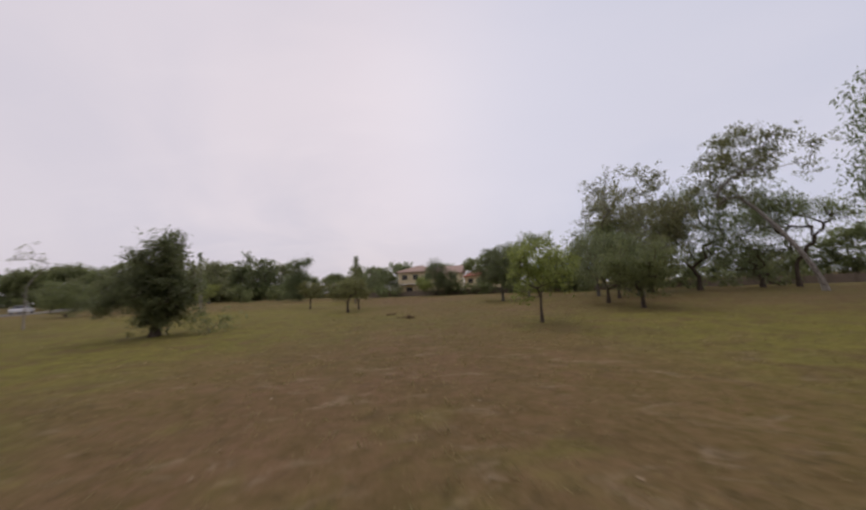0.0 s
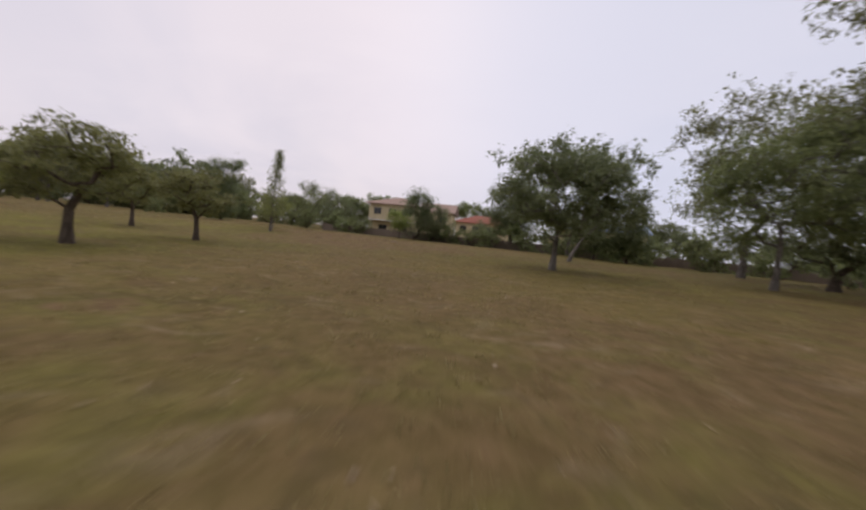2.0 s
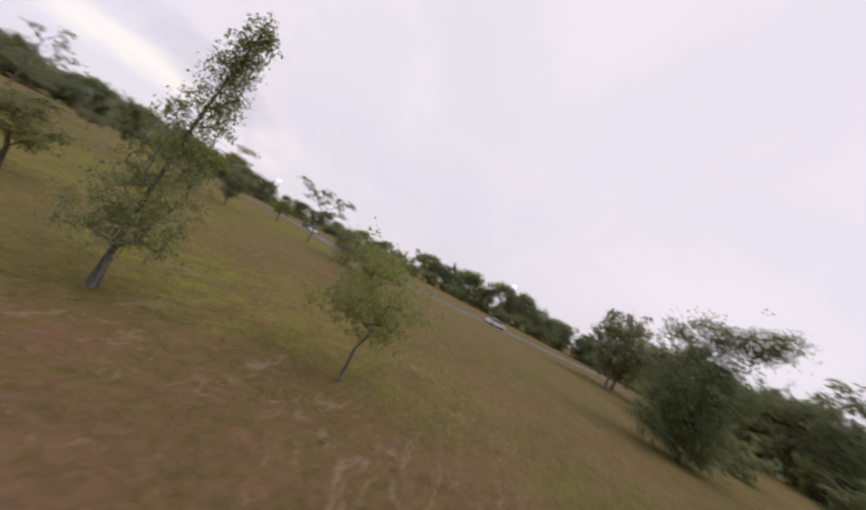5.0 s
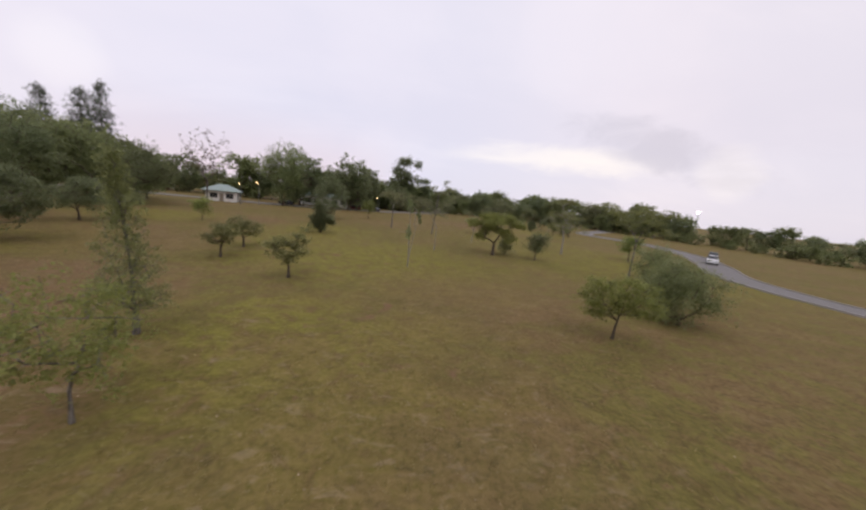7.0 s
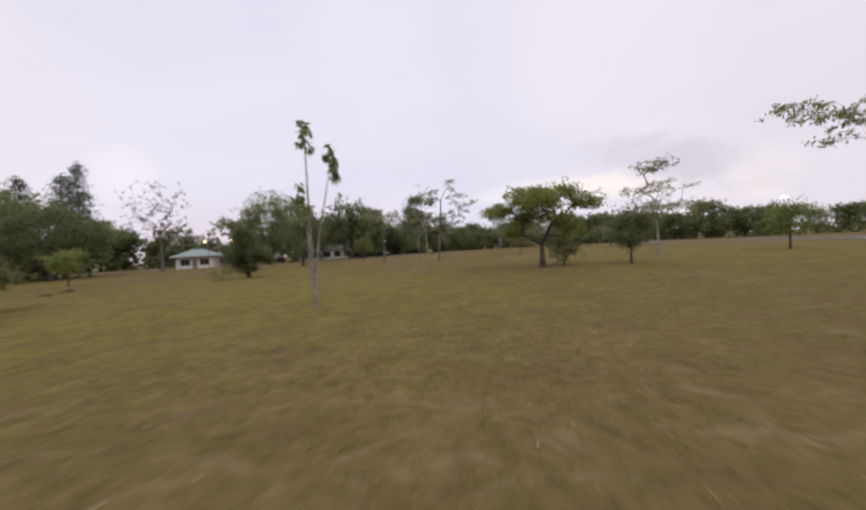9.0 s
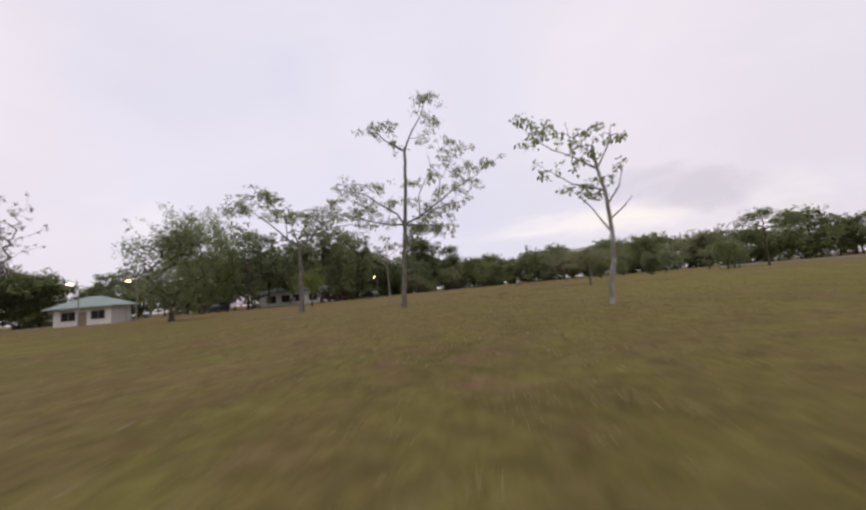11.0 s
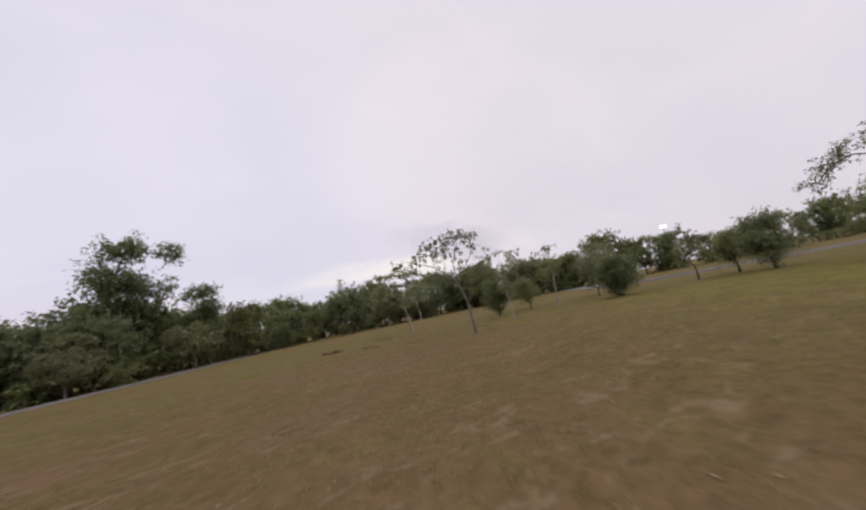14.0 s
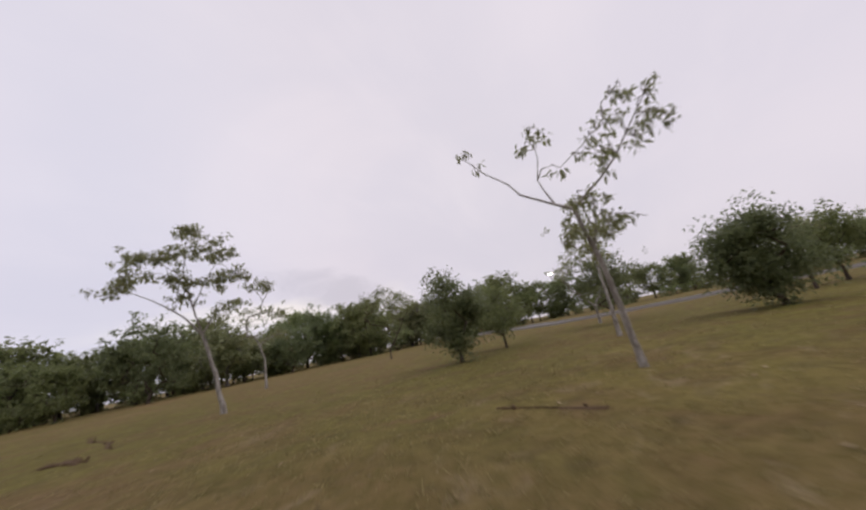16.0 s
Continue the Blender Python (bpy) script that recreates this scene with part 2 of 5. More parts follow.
def paint(color, dirt=0.35, rough=0.8, stain=(0.22, 0.2, 0.17)):
    def build(n):
        p = place(n)
        a = n.noise(n.vec("MULTIPLY", p, (1, 1, 0.3)), 1.3, 5.0, 0.6, 0.5)
        b = n.noise(p, 14.0, 3.0, 0.6)
        c = n.mix(n.math("MULTIPLY", n.ramp(a, 0.45, 0.8), dirt), color, stain)
        c = n.mix(n.math("MULTIPLY", b, 0.12), c, [v * 0.8 for v in color])
        return principled(n, c, rough, b, 0.15, 0.01)
    return build


def glow(color, strength):
    def build(n):
        return n.node("ShaderNodeEmission", Color=(*color, 1), Strength=strength).outputs[0]
    return build


def plain(color, rough=0.5, metallic=0.0, specular=0.5):
    def build(n):
        g = n.noise(place(n), 9.0, 3.0)
        return principled(n, n.mix(n.math("MULTIPLY", g, 0.35), color, [v * 0.7 for v in color]), rough, metallic=metallic, specular=specular)
    return build


M_TURF = material("turf", turf)
M_SOIL = material("bare_soil", soil)
# haze over the woods put into these two leaf colours, lightened and greyed
M_DARK = material("leaf_dark", leaf((0.124, 0.148, 0.070), (0.222, 0.254, 0.120), through_=0.6))
M_MID = material("leaf_mid", leaf((0.134, 0.160, 0.066), (0.270, 0.304, 0.124), through_=0.6))
M_LIGHT = material("leaf_light", leaf((0.122, 0.160, 0.035), (0.256, 0.294, 0.077), 0.5, 0.5))
M_OLIVE = material("leaf_olive", leaf((0.149, 0.156, 0.074), (0.296, 0.305, 0.149), 0.55, 0.5))
M_YOUNG = material("leaf_young", leaf((0.141, 0.160, 0.045), (0.282, 0.288, 0.109), 0.5, 0.5))
M_FRESH = material("leaf_fresh", leaf((0.165, 0.200, 0.050), (0.340, 0.375, 0.105), 0.5, 0.6))
M_RUST = material("leaf_dry", leaf((0.10, 0.065, 0.05), (0.22, 0.15, 0.115), 0.6, 0.3))
M_PINE = material("needles", leaf((0.085, 0.098, 0.072), (0.165, 0.182, 0.130), 0.6, 0.4))
M_BARK = material("bark_brown", bark((0.055, 0.042, 0.032), (0.14, 0.11, 0.085)))
M_PALE = material("bark_pale", bark((0.19, 0.165, 0.14), (0.42, 0.39, 0.35)))
M_GREY = material("bark_grey", bark((0.10, 0.088, 0.075), (0.24, 0.215, 0.19)))
M_CREAM = material("cream_wall", paint((0.62, 0.53, 0.33)))
M_YELLOW = material("yellow_wall", paint((0.55, 0.47, 0.24)))
M_WHITE = material("white_wall", paint((0.72, 0.70, 0.67)))
M_TILE = material("roof_red", paint((0.33, 0.115, 0.075), 0.3))
M_TAN = material("roof_tan", paint((0.42, 0.30, 0.24), 0.3))
M_BLUE = material("roof_blue", paint((0.26, 0.33, 0.45), 0.25))
M_SAGE = material("roof_sage", paint((0.33, 0.40, 0.38), 0.25))
M_FENCE = material("weathered_fence", paint((0.23, 0.185, 0.145), 0.5, 0.9, (0.10, 0.085, 0.065)))
M_GLASS = material("window_glass", plain((0.03, 0.035, 0.04), 0.08))
M_FRAME = material("window_frame", plain((0.25, 0.2, 0.15), 0.6))
M_ROAD = material("asphalt", paint((0.19, 0.18, 0.172), 0.4, 0.9, (0.07, 0.065, 0.06)))
M_KERB = material("kerb", paint((0.34, 0.32, 0.29), 0.4, 0.9))
M_STEEL = material("galvanised_steel", plain((0.3, 0.3, 0.3), 0.45, 0.7))
M_LAMP = material("lit_lamp", glow((1.0, 0.95, 0.88), 30.0))
M_ORANGE = material("lit_sodium_lamp", glow((1.0, 0.55, 0.22), 18.0))
M_CARW = material("car_paint_white", plain((0.7, 0.7, 0.7), 0.25))
M_CARD = material("car_paint_dark", plain((0.03, 0.03, 0.035), 0.2))
M_CARR = material("car_paint_red", plain((0.11, 0.03, 0.026), 0.25))
M_TYRE = material("tyre", plain((0.02, 0.02, 0.02), 0.8))
M_TIMBER = material("weathered_timber", paint((0.36, 0.30, 0.24), 0.5, 0.9))
M_LITTER = material("dry_leaves", leaf((0.20, 0.14, 0.07), (0.44, 0.34, 0.21), 0.8, 0.15))
M_GRASS = material("grass_blades", leaf((0.19, 0.155, 0.06), (0.40, 0.32, 0.15), 0.8, 0.5))

# ---- builders ----
def mesh_of(name, verts, faces, mat, smooth=False):
    me = bpy.data.meshes.new(name)
    me.from_pydata([tuple(v) for v in verts], [], [tuple(f) for f in faces])
    for m in (mat if isinstance(mat, (list, tuple)) else [mat]):
        me.materials.append(m)
    if smooth:
        me.polygons.foreach_set("use_smooth", [True] * len(me.polygons))
    me.update()
    return me


def quads(name, v, mat):
    """A mesh of separate four-cornered pieces from an array of shape (n, 4, 3)."""
    n = len(v)
    me = bpy.data.meshes.new(name)
    me.vertices.add(4 * n)
    me.vertices.foreach_set("co", np.ascontiguousarray(v, dtype=np.float32).ravel())
    me.loops.add(4 * n)
    me.loops.foreach_set("vertex_index", np.arange(4 * n, dtype=np.int32))
    me.polygons.add(n)
    me.polygons.foreach_set("loop_start", np.arange(0, 4 * n, 4, dtype=np.int32))
    me.materials.append(mat)
    me.update(calc_edges=True)
    return me


def part(name, data, parent, label="", at=None):
    ob = new(name, data)
    ob.parent = parent
    if at is not None:
        ob.matrix_local = at
    if label:
        ob["label"] = label
    return ob


def thing(name, label, category, m=None, group="", kind="", data=None):
    ob = new(name, data)
    if m is not None:
        ob.matrix_basis = m
    return tagged(ob, label, category, group, kind)


def bm_mesh(name, bm, mat, bevel=0.0):
    if bevel:
        bmesh.ops.bevel(bm, geom=bm.edges[:], offset=bevel, segments=2, affect="EDGES", clamp_overlap=True)
    me = bpy.data.meshes.new(name)
    bm.to_mesh(me)
    bm.free()
    me.materials.append(mat)
    return me


def box(bm, x0, y0, z0, x1, y1, z1):
    bmesh.ops.create_cube(bm, size=1.0, matrix=Matrix.LocRotScale(((x0 + x1) / 2, (y0 + y1) / 2, (z0 + z1) / 2), None, (x1 - x0, y1 - y0, z1 - z0)))


def block(name, dims, mat, bevel=0.0):
    bm = bmesh.new()
    for d in (dims if isinstance(dims[0], (list, tuple)) else [dims]):
        box(bm, *d)
    return bm_mesh(name, bm, mat, bevel)


def rod(bm, a, b, r0, r1, n=8):
    a, b = Vector(a), Vector(b)
    bmesh.ops.create_cone(bm, cap_ends=True, segments=n, radius1=r0, radius2=r1, depth=(b - a).length,
                          matrix=Matrix.Translation((a + b) / 2) @ (b - a).to_track_quat("Z", "Y").to_matrix().to_4x4())


# ---- ground ----
SCARS = [  # x, y, radius, depth of holes (negative) and heaps
    (-1.3, 19.1, 0.5, 0.06), (-2.6, 21.8, 0.5, 0.06), (-43.4, -9.5, 1.0, -0.4), (-39.3, -5.5, 1.1, -0.42), (-11.0, 58.9, 0.8, -0.12),
    (-44.9, -13.1, 1.0, -0.1)]


def relief(x, y):
    """Height of the ground: gentle swells, hollows and small bumps."""
    z = -0.28 * np.exp(-((x + 8) ** 2 + (y - 37) ** 2) / 250.0)
    z = z + 0.06 * np.sin(x * 0.21 + 1.3) * np.sin(y * 0.17 + 0.4) + 0.03 * np.sin(x * 0.63 + y * 0.41) * np.sin(y * 0.57 - x * 0.2)
    z = z + 0.012 * np.sin(2.1 * x + 1.7 * np.sin(1.3 * y)) + 0.012 * np.sin(2.6 * y + 1.2 * np.sin(1.9 * x))
    for sx, sy, r, d in SCARS:
        q = ((x - sx) ** 2 + (y - sy) ** 2) / r ** 2
        z = z + d * np.exp(-q * q)
    return z


def gz(x, y):
    return float(relief(np.float64(x), np.float64(y)))


def axis(lo, hi, step, close):
    far = np.array([12, 30, 60, 110, 200, 400, 800, 1600, 3000.0])
    fine = np.concatenate([np.arange(a, b, 0.14) for a, b in close])
    return np.unique(np.concatenate([(lo - far)[::-1], np.arange(lo, hi + step, step), hi + far, fine]))


gx, gy = axis(-112, 48, 0.55, [(-45.2, -37.4)]), axis(-82, 108, 0.55, [(-11.4, -3.8)])
GX, GY = np.meshgrid(gx, gy)
GZ = relief(GX, GY)
idx = np.arange(GX.size).reshape(GX.shape)
cells = np.stack([idx[:-1, :-1], idx[:-1, 1:], idx[1:, 1:], idx[1:, :-1]], -1).reshape(-1, 4)
ground_mesh = mesh_of("ground", np.stack([GX, GY, GZ], -1).reshape(-1, 3).tolist(), cells.tolist(), M_TURF, True)
thing("ground", "dry patchy grassland with bare brown soil", "ground", kind="structure", data=ground_mesh)


# ---- trees ----
def crown_points(rng, shape, n, H, th, R):
    """Places of the leaf clumps of a crown, relative to the foot."""
    a, u = rng.uniform(0, 2 * np.pi, n), rng.uniform(0, 1, n)
    if shape == "umbrella":
        r = R * np.sqrt(u) * rng.uniform(0.85, 1.05, n)
        k = max(6, n // 11)
        ba, br = rng.uniform(0, 2 * np.pi, k), R * np.sqrt(rng.uniform(0.03, 1, k))
        w = rng.integers(0, k, n)
        pick = rng.uniform(0, 1, n) < 0.65
        bx, by = br[w] * np.cos(ba[w]) + rng.normal(0, 0.13 * R, n), br[w] * np.sin(ba[w]) + rng.normal(0, 0.13 * R, n)
        r, a = np.where(pick, np.minimum(np.hypot(bx, by), 1.12 * R), r), np.where(pick, np.arctan2(by, bx), a)
        z = th + (H - th) * (0.62 + 0.38 * (1 - (r / R) ** 2)) - (H - th) * 0.22 * rng.uniform(0, 1, n) ** 2
    elif shape == "tiers":
        tier = rng.integers(0, 3, n)
        r = R * np.sqrt(u) * np.array([1.0, 0.85, 0.45])[tier]
        z = th + (H - th) * (np.array([0.35, 0.62, 0.95])[tier] - 0.12 * (r / R) ** 2 + rng.uniform(-0.05, 0.05, n))
    elif shape == "column":
        s = rng.uniform(0, 1, n) ** 1.4
        r = R * (0.07 + 0.93 * (1 - s) ** 0.95) * rng.uniform(0.2, 1.0, n)
        z = th + (H - th) * s
    elif shape == "cone":
        s = rng.uniform(0, 1, n) ** 1.3
        r = R * (1.02 - s) * rng.uniform(0.3, 1.0, n)
        z = th + (H - th) * s
    else:  # round and bush
        v = rng.normal(size=(n, 3))
        v /= np.linalg.norm(v, axis=1, keepdims=True)
        v *= (rng.uniform(0.12, 1.0, n) ** 0.45)[:, None]
        # two thirds of the clumps gather about uneven boughs
        k = max(7, n // 9)
        bough = rng.normal(size=(k, 3))
        bough *= (rng.uniform(0.45, 0.98, k) / np.linalg.norm(bough, axis=1))[:, None]
        pick = rng.uniform(0, 1, n) < 0.72
        v[pick] = (bough[rng.integers(0, k, n)] + rng.normal(size=(n, 3)) * (0.15, 0.15, 0.09))[pick]
        zr = (H - th) / 2
        return np.stack([v[:, 0] * R, v[:, 1] * R, th + zr + np.clip(v[:, 2], -1, 1.05) * zr], -1)
    return np.stack([r * np.cos(a), r * np.sin(a), z], -1)


def blob_points(rng, blobs, right):
    """Leaf clumps in a few clouds: each is (side, depth, height, spread, height of spread, clumps) across the way that right gives; a count below nought gives bare limbs."""
    out, leafy = [], []
    for a, b, z, r, h, k in blobs:
        leafy += [k > 0] * abs(k)
        k = abs(k)
        v = rng.normal(size=(k, 3))
        v *= (rng.uniform(0.2, 1, k) ** 0.5 / np.linalg.norm(v, axis=1))[:, None]
        s, d = a + v[:, 0] * r, b + v[:, 1] * r
        out.append(np.stack([s * right[0] - d * right[1], s * right[1] + d * right[0], z + v[:, 2] * h], -1))
    return np.concatenate(out), np.array(leafy)


def skeleton_of(rng, tips, th, tr, lean, axis_top=None, fork=0.35):
    """Nodes, parents and radii of a trunk and of limbs that reach all the tips."""
    top = axis_top or th
    steps = max(4, int(top / 0.5))
    nodes, par = [], []
    wob = rng.uniform(-1, 1, 4)
    for i in range(steps + 1):
        s = i / steps
        bend = np.array([lean[0] * s ** 1.3 + 0.014 * top * wob[0] * np.sin(s * 3.5 + wob[2]), lean[1] * s ** 1.3 + 0.014 * top * wob[1] * np.sin(s * 3.1 + wob[3])])
        nodes.append(np.array([bend[0], bend[1], s * top - (0.15 if i == 0 else 0)]))
        par.append(i - 1)
    low = int(steps * th / top)
    order = np.argsort(np.linalg.norm(tips - nodes[low], axis=1))
    ends = []
    for k in order:
        tip = tips[k]
        pts = np.array(nodes)
        off = tip - pts
        d = np.linalg.norm(off, axis=1)
        cost = d + 0.9 * np.maximum(0, -off[:, 2] + 0.15 * d) + np.where(np.arange(len(pts)) < low, 50, 0)
        j = int(np.argmin(cost))
        n = max(1, int(d[j] / 0.45))
        a, b = pts[j], tip
        mid = (a + b) / 2 + np.array([0, 0, 0.10 * d[j]]) + rng.normal(size=3) * 0.05 * d[j]
        last = j
        for i in range(1, n + 1):
            s = i / n
            p = (1 - s) ** 2 * a + 2 * s * (1 - s) * mid + s * s * b
            nodes.append(p + (rng.normal(size=3) * 0.02 * d[j] if i < n else 0))
            par.append(last)
            last = len(nodes) - 1
        ends.append(last)
    nodes, par = np.array(nodes), np.array(par)
    load = np.zeros(len(nodes))
    load[ends] = 1
    for i in range(len(nodes) - 1, 0, -1):
        load[par[i]] += load[i]
    load = np.maximum(load, 1)
    rad = tr * 0.72 * (load / load[0]) ** 0.5
    rad = np.maximum(rad, 0.006)
    base = np.arange(len(nodes)) <= low
    rad[base] = tr * (1.0 - 0.25 * np.arange(len(nodes))[base] / max(1, low))
    rad[0] = tr * 1.5
    if len(rad) > 1:
        rad[1] = max(rad[1], tr * 1.08)
    return nodes, par, rad


def tubes(name, nodes, par, rad, mat, sides=6):
    verts, faces = [], []
    ang = np.arange(sides) * 2 * np.pi / sides
    for i in range(1, len(nodes)):
        a, b = nodes[par[i]], nodes[i]
        d = b - a
        L = np.linalg.norm(d)
        if L < 1e-5:
            continue
        d = d / L
        e = np.cross(d, (0.3, 1, 0.1) if abs(d[2]) > 0.7 else (0, 0, 1))
        e /= np.linalg.norm(e)
        f = np.cross(d, e)
        ring = np.cos(ang)[:, None] * e + np.sin(ang)[:, None] * f
        r0, r1 = min(rad[par[i]], rad[i] * 1.35 + 0.004) if par[i] + 1 != i or rad[par[i]] > 2.2 * rad[i] else rad[par[i]], rad[i]
        k = len(verts)
        verts += list(a - d * r0 * 0.25 + ring * r0) + list(b + d * r1 * 0.25 + ring * r1)
        faces += [(k + j, k + (j + 1) % sides, k + sides + (j + 1) % sides, k + sides + j) for j in range(sides)]
    return mesh_of(name, verts, faces, mat, True)


def stalk(name, nodes, rad, mat, sides=8):
    """One bent stem, all in one skin."""
    ang = np.arange(sides) * 2 * np.pi / sides
    ring = np.stack([np.cos(ang), np.sin(ang), 0 * ang], -1)
    verts = np.concatenate([p + ring * r for p, r in zip(nodes, rad)])
    faces = [(i * sides + j, i * sides + (j + 1) % sides, (i + 1) * sides + (j + 1) % sides, (i + 1) * sides + j) for i in range(len(nodes) - 1) for j in range(sides)]
    return mesh_of(name, verts, faces, mat, True)


def foliage(name, rng, tips, per, spread, size, mat, flat=0.8, droop=0.2, aspect=0.5):
    sprigs = max(1, per // 12)
    per = sprigs * 12
    box_ = np.array([spread, spread, spread * flat])
    n = len(tips) * per
    c = np.repeat(tips, sprigs, axis=0) + rng.normal(size=(len(tips) * sprigs, 3)) * box_
    c = np.repeat(c, 12, axis=0) + rng.normal(size=(n, 3)) * (0.33 * box_ + 0.02)
    az, dip = rng.uniform(0, 2 * np.pi, n), rng.normal(-droop, 0.6, n)
    ahead = np.stack([np.cos(az) * np.cos(dip), np.sin(az) * np.cos(dip), np.sin(dip)], -1)
    side = np.stack([-np.sin(az), np.cos(az), rng.normal(0, 0.7, n)], -1)
    side /= np.linalg.norm(side, axis=1, keepdims=True)
    L = size * rng.uniform(0.6, 1.35, n)[:, None]
    sag = np.array([0, 0, -0.12]) * L
    v = np.stack([c, c + ahead * L * 0.45 + side * L * aspect * 0.5, c + ahead * L + sag, c + ahead * L * 0.45 - side * L * aspect * 0.5], 1)
    return quads(name, v, mat)


def tree(x, y, H, R, th, tr=0.12, shape="round", leaves=M_MID, wood=M_BARK, seed=1, n=60, per=70, spread=0.3, size=0.16,
         lean=(0, 0), label="", category="tree", name="tree", flat=0.8, droop=0.2, aspect=0.5, group="", off=(0, 0), shift=None, blobs=None, right=(1, 0), sides=6):
    if shape == "round" and leaves in (M_DARK, M_MID, M_LIGHT) and sides == 6:
        n, spread = int(1.3 * n), 1.2 * spread
    rng = np.random.default_rng(seed)
    tips, leafy = blob_points(rng, blobs, right) if blobs else (crown_points(rng, shape, n, H, th, R), slice(None))
    if not blobs:
        tips[:, :2] += np.array(lean) + np.array(off) * ((tips[:, 2:] - th) / max(0.1, H - th))
    if shift is not None:
        tips = shift(tips, rng)
    axis_top = H * 0.97 if shape in ("column", "cone") else None
    nodes, par, rad = skeleton_of(rng, tips, th, tr, lean, axis_top)
    root = thing(name, label, category, pose(x, y, gz(x, y)), group)
    part("trunk", tubes("trunk", nodes, par, rad, wood, sides), root)
    part("crown", foliage("crown", rng, tips[leafy], per, spread, size, leaves, flat, droop, aspect), root)
    return root


def again(ob, x, y, s=1.0, turn=0.0, sz=None):
    """One more tree of the same kind, of another size and turned about."""
    c = copy_thing(ob, pose(x, y, gz(x, y), 0, 0, turn))
    c.scale = (s, s, sz or s)
    return c


def limbed_tree(x, y, right, trunk, limbs, tufts, label, tr=0.08, leaves=M_OLIVE, wood=M_PALE, seed=1, per=36, size=0.14, spread=0.15, aspect=0.4, droop=0.7, flat=0.6, deep=0.5):
    """An open tree whose limbs can be told apart. trunk and limbs are lines of (side, height) across the way that right gives;
    tufts are (side, height, radius, clumps). Limbs swing out of that plane by chance, and each clump hangs on its own twig."""
    rng = np.random.default_rng(seed)
    nodes, par, rad = [], [], []
    top = len(trunk) - 1

    def run(line, start, r0, r1, swing):
        last, base = start, (nodes[start] if start is not None else np.zeros(3))
        pts = [np.array([a, 0.0, b]) for a, b in line]
        total = sum(np.linalg.norm(q - p) for p, q in zip(pts, pts[1:])) or 1.0
        gone, prev = 0.0, pts[0]
        for p in pts[(1 if start is not None else 0):]:
            n = max(1, int(np.linalg.norm(p - prev) / 0.3))
            for i in range(1, n + 1):
                q = prev + (p - prev) * i / n
                far = gone + np.linalg.norm(q - prev)
                q = np.array([q[0], base[1] + swing * far, q[2]]) + rng.normal(size=3) * 0.012
                nodes.append(q)
                par.append(last if last is not None else -1)
                rad.append(r0 + (r1 - r0) * far / total)
                last = len(nodes) - 1
            gone += np.linalg.norm(p - prev)
            prev = p
        return last

    nodes.append(np.array([trunk[0][0], 0.0, -0.15]))
    par.append(-1)
    rad.append(tr * 1.5)
    run(trunk, 0, tr * 1.05, tr * 0.6, 0.0)
    for k, line in enumerate(limbs):
        flat_nodes = np.array(nodes)[:, [0, 2]]
        j = int(np.argmin(np.linalg.norm(flat_nodes - np.array(line[0]), axis=1)))
        run([(nodes[j][0], nodes[j][2])] + list(line[1:]), j, min(rad[j] * 0.7, tr * 0.42), 0.007, rng.uniform(-deep, deep))
    tips = []
    for a, b, r, n in tufts:
        flat_nodes = np.array(nodes)[:, [0, 2]]
        j = int(np.argmin(np.linalg.norm(flat_nodes - np.array([a, b]), axis=1)))
        for _ in range(n):
            v = rng.normal(size=3) * np.array([r, r * 1.3, r * 0.6]) * 0.6
            tip = np.array([a, nodes[j][1], b]) + v
            tips.append(tip)
            near = np.array(nodes)
            i = int(np.argmin(np.linalg.norm(near - tip, axis=1) + np.where(near[:, 2] < trunk[-1][1] * 0.55, 9, 0)))
            run_from = nodes[i]
            mid = (run_from + tip) / 2 + np.array([0, 0, 0.06]) + rng.normal(size=3) * 0.03
            nodes.append(mid)
            par.append(i)
            rad.append(0.009)
            nodes.append(tip)
            par.append(len(nodes) - 2)
            rad.append(0.006)
    turn = np.array([[right[0], -right[1], 0], [right[1], right[0], 0], [0, 0, 1]])
    nodes, tips = np.array(nodes) @ turn.T, np.array(tips) @ turn.T
    root = thing("tree", label, "tree", pose(x, y, gz(x, y)))
    part("trunk", tubes("trunk", nodes, np.array(par), np.array(rad), wood, 8), root)
    part("crown", foliage("crown", rng, tips, per, spread, size, leaves, flat, droop, aspect), root)
    return root


# trees of the open ground, from the first stretch of the way to the last
tree(4.45, 13.3, 3.25, 1.42, 1.0, 0.06, "round", M_FRESH, M_BARK, 11, 84, 60, 0.2, 0.13, off=(0.2, 0.1), label="small bright green tree with a short brown trunk")
tree(-11.9, 14.7, 4.6, 1.75, 0.5, 0.2, leaves=M_DARK, wood=M_BARK, seed=12, per=84, spread=0.2, size=0.15, right=(0.77, 0.64),
     blobs=[(0.3, 0, 4.1, 0.55, 0.45, 16), (0.2, 0, 3.2, 1.0, 0.7, 40), (-0.8, 0.2, 2.1, 0.9, 0.7, 32), (0.8, -0.2, 2.0, 0.8, 0.8, 32), (0, 0.6, 1.9, 0.9, 0.9, 26), (0, -0.6, 1.9, 0.9, 0.9, 26),
            (0.1, 0, 0.9, 0.8, 0.5, 26), (-1.5, 0, 1.35, 0.45, 0.3, 12)],
     label="dense dark green tree with leaves almost to the ground")
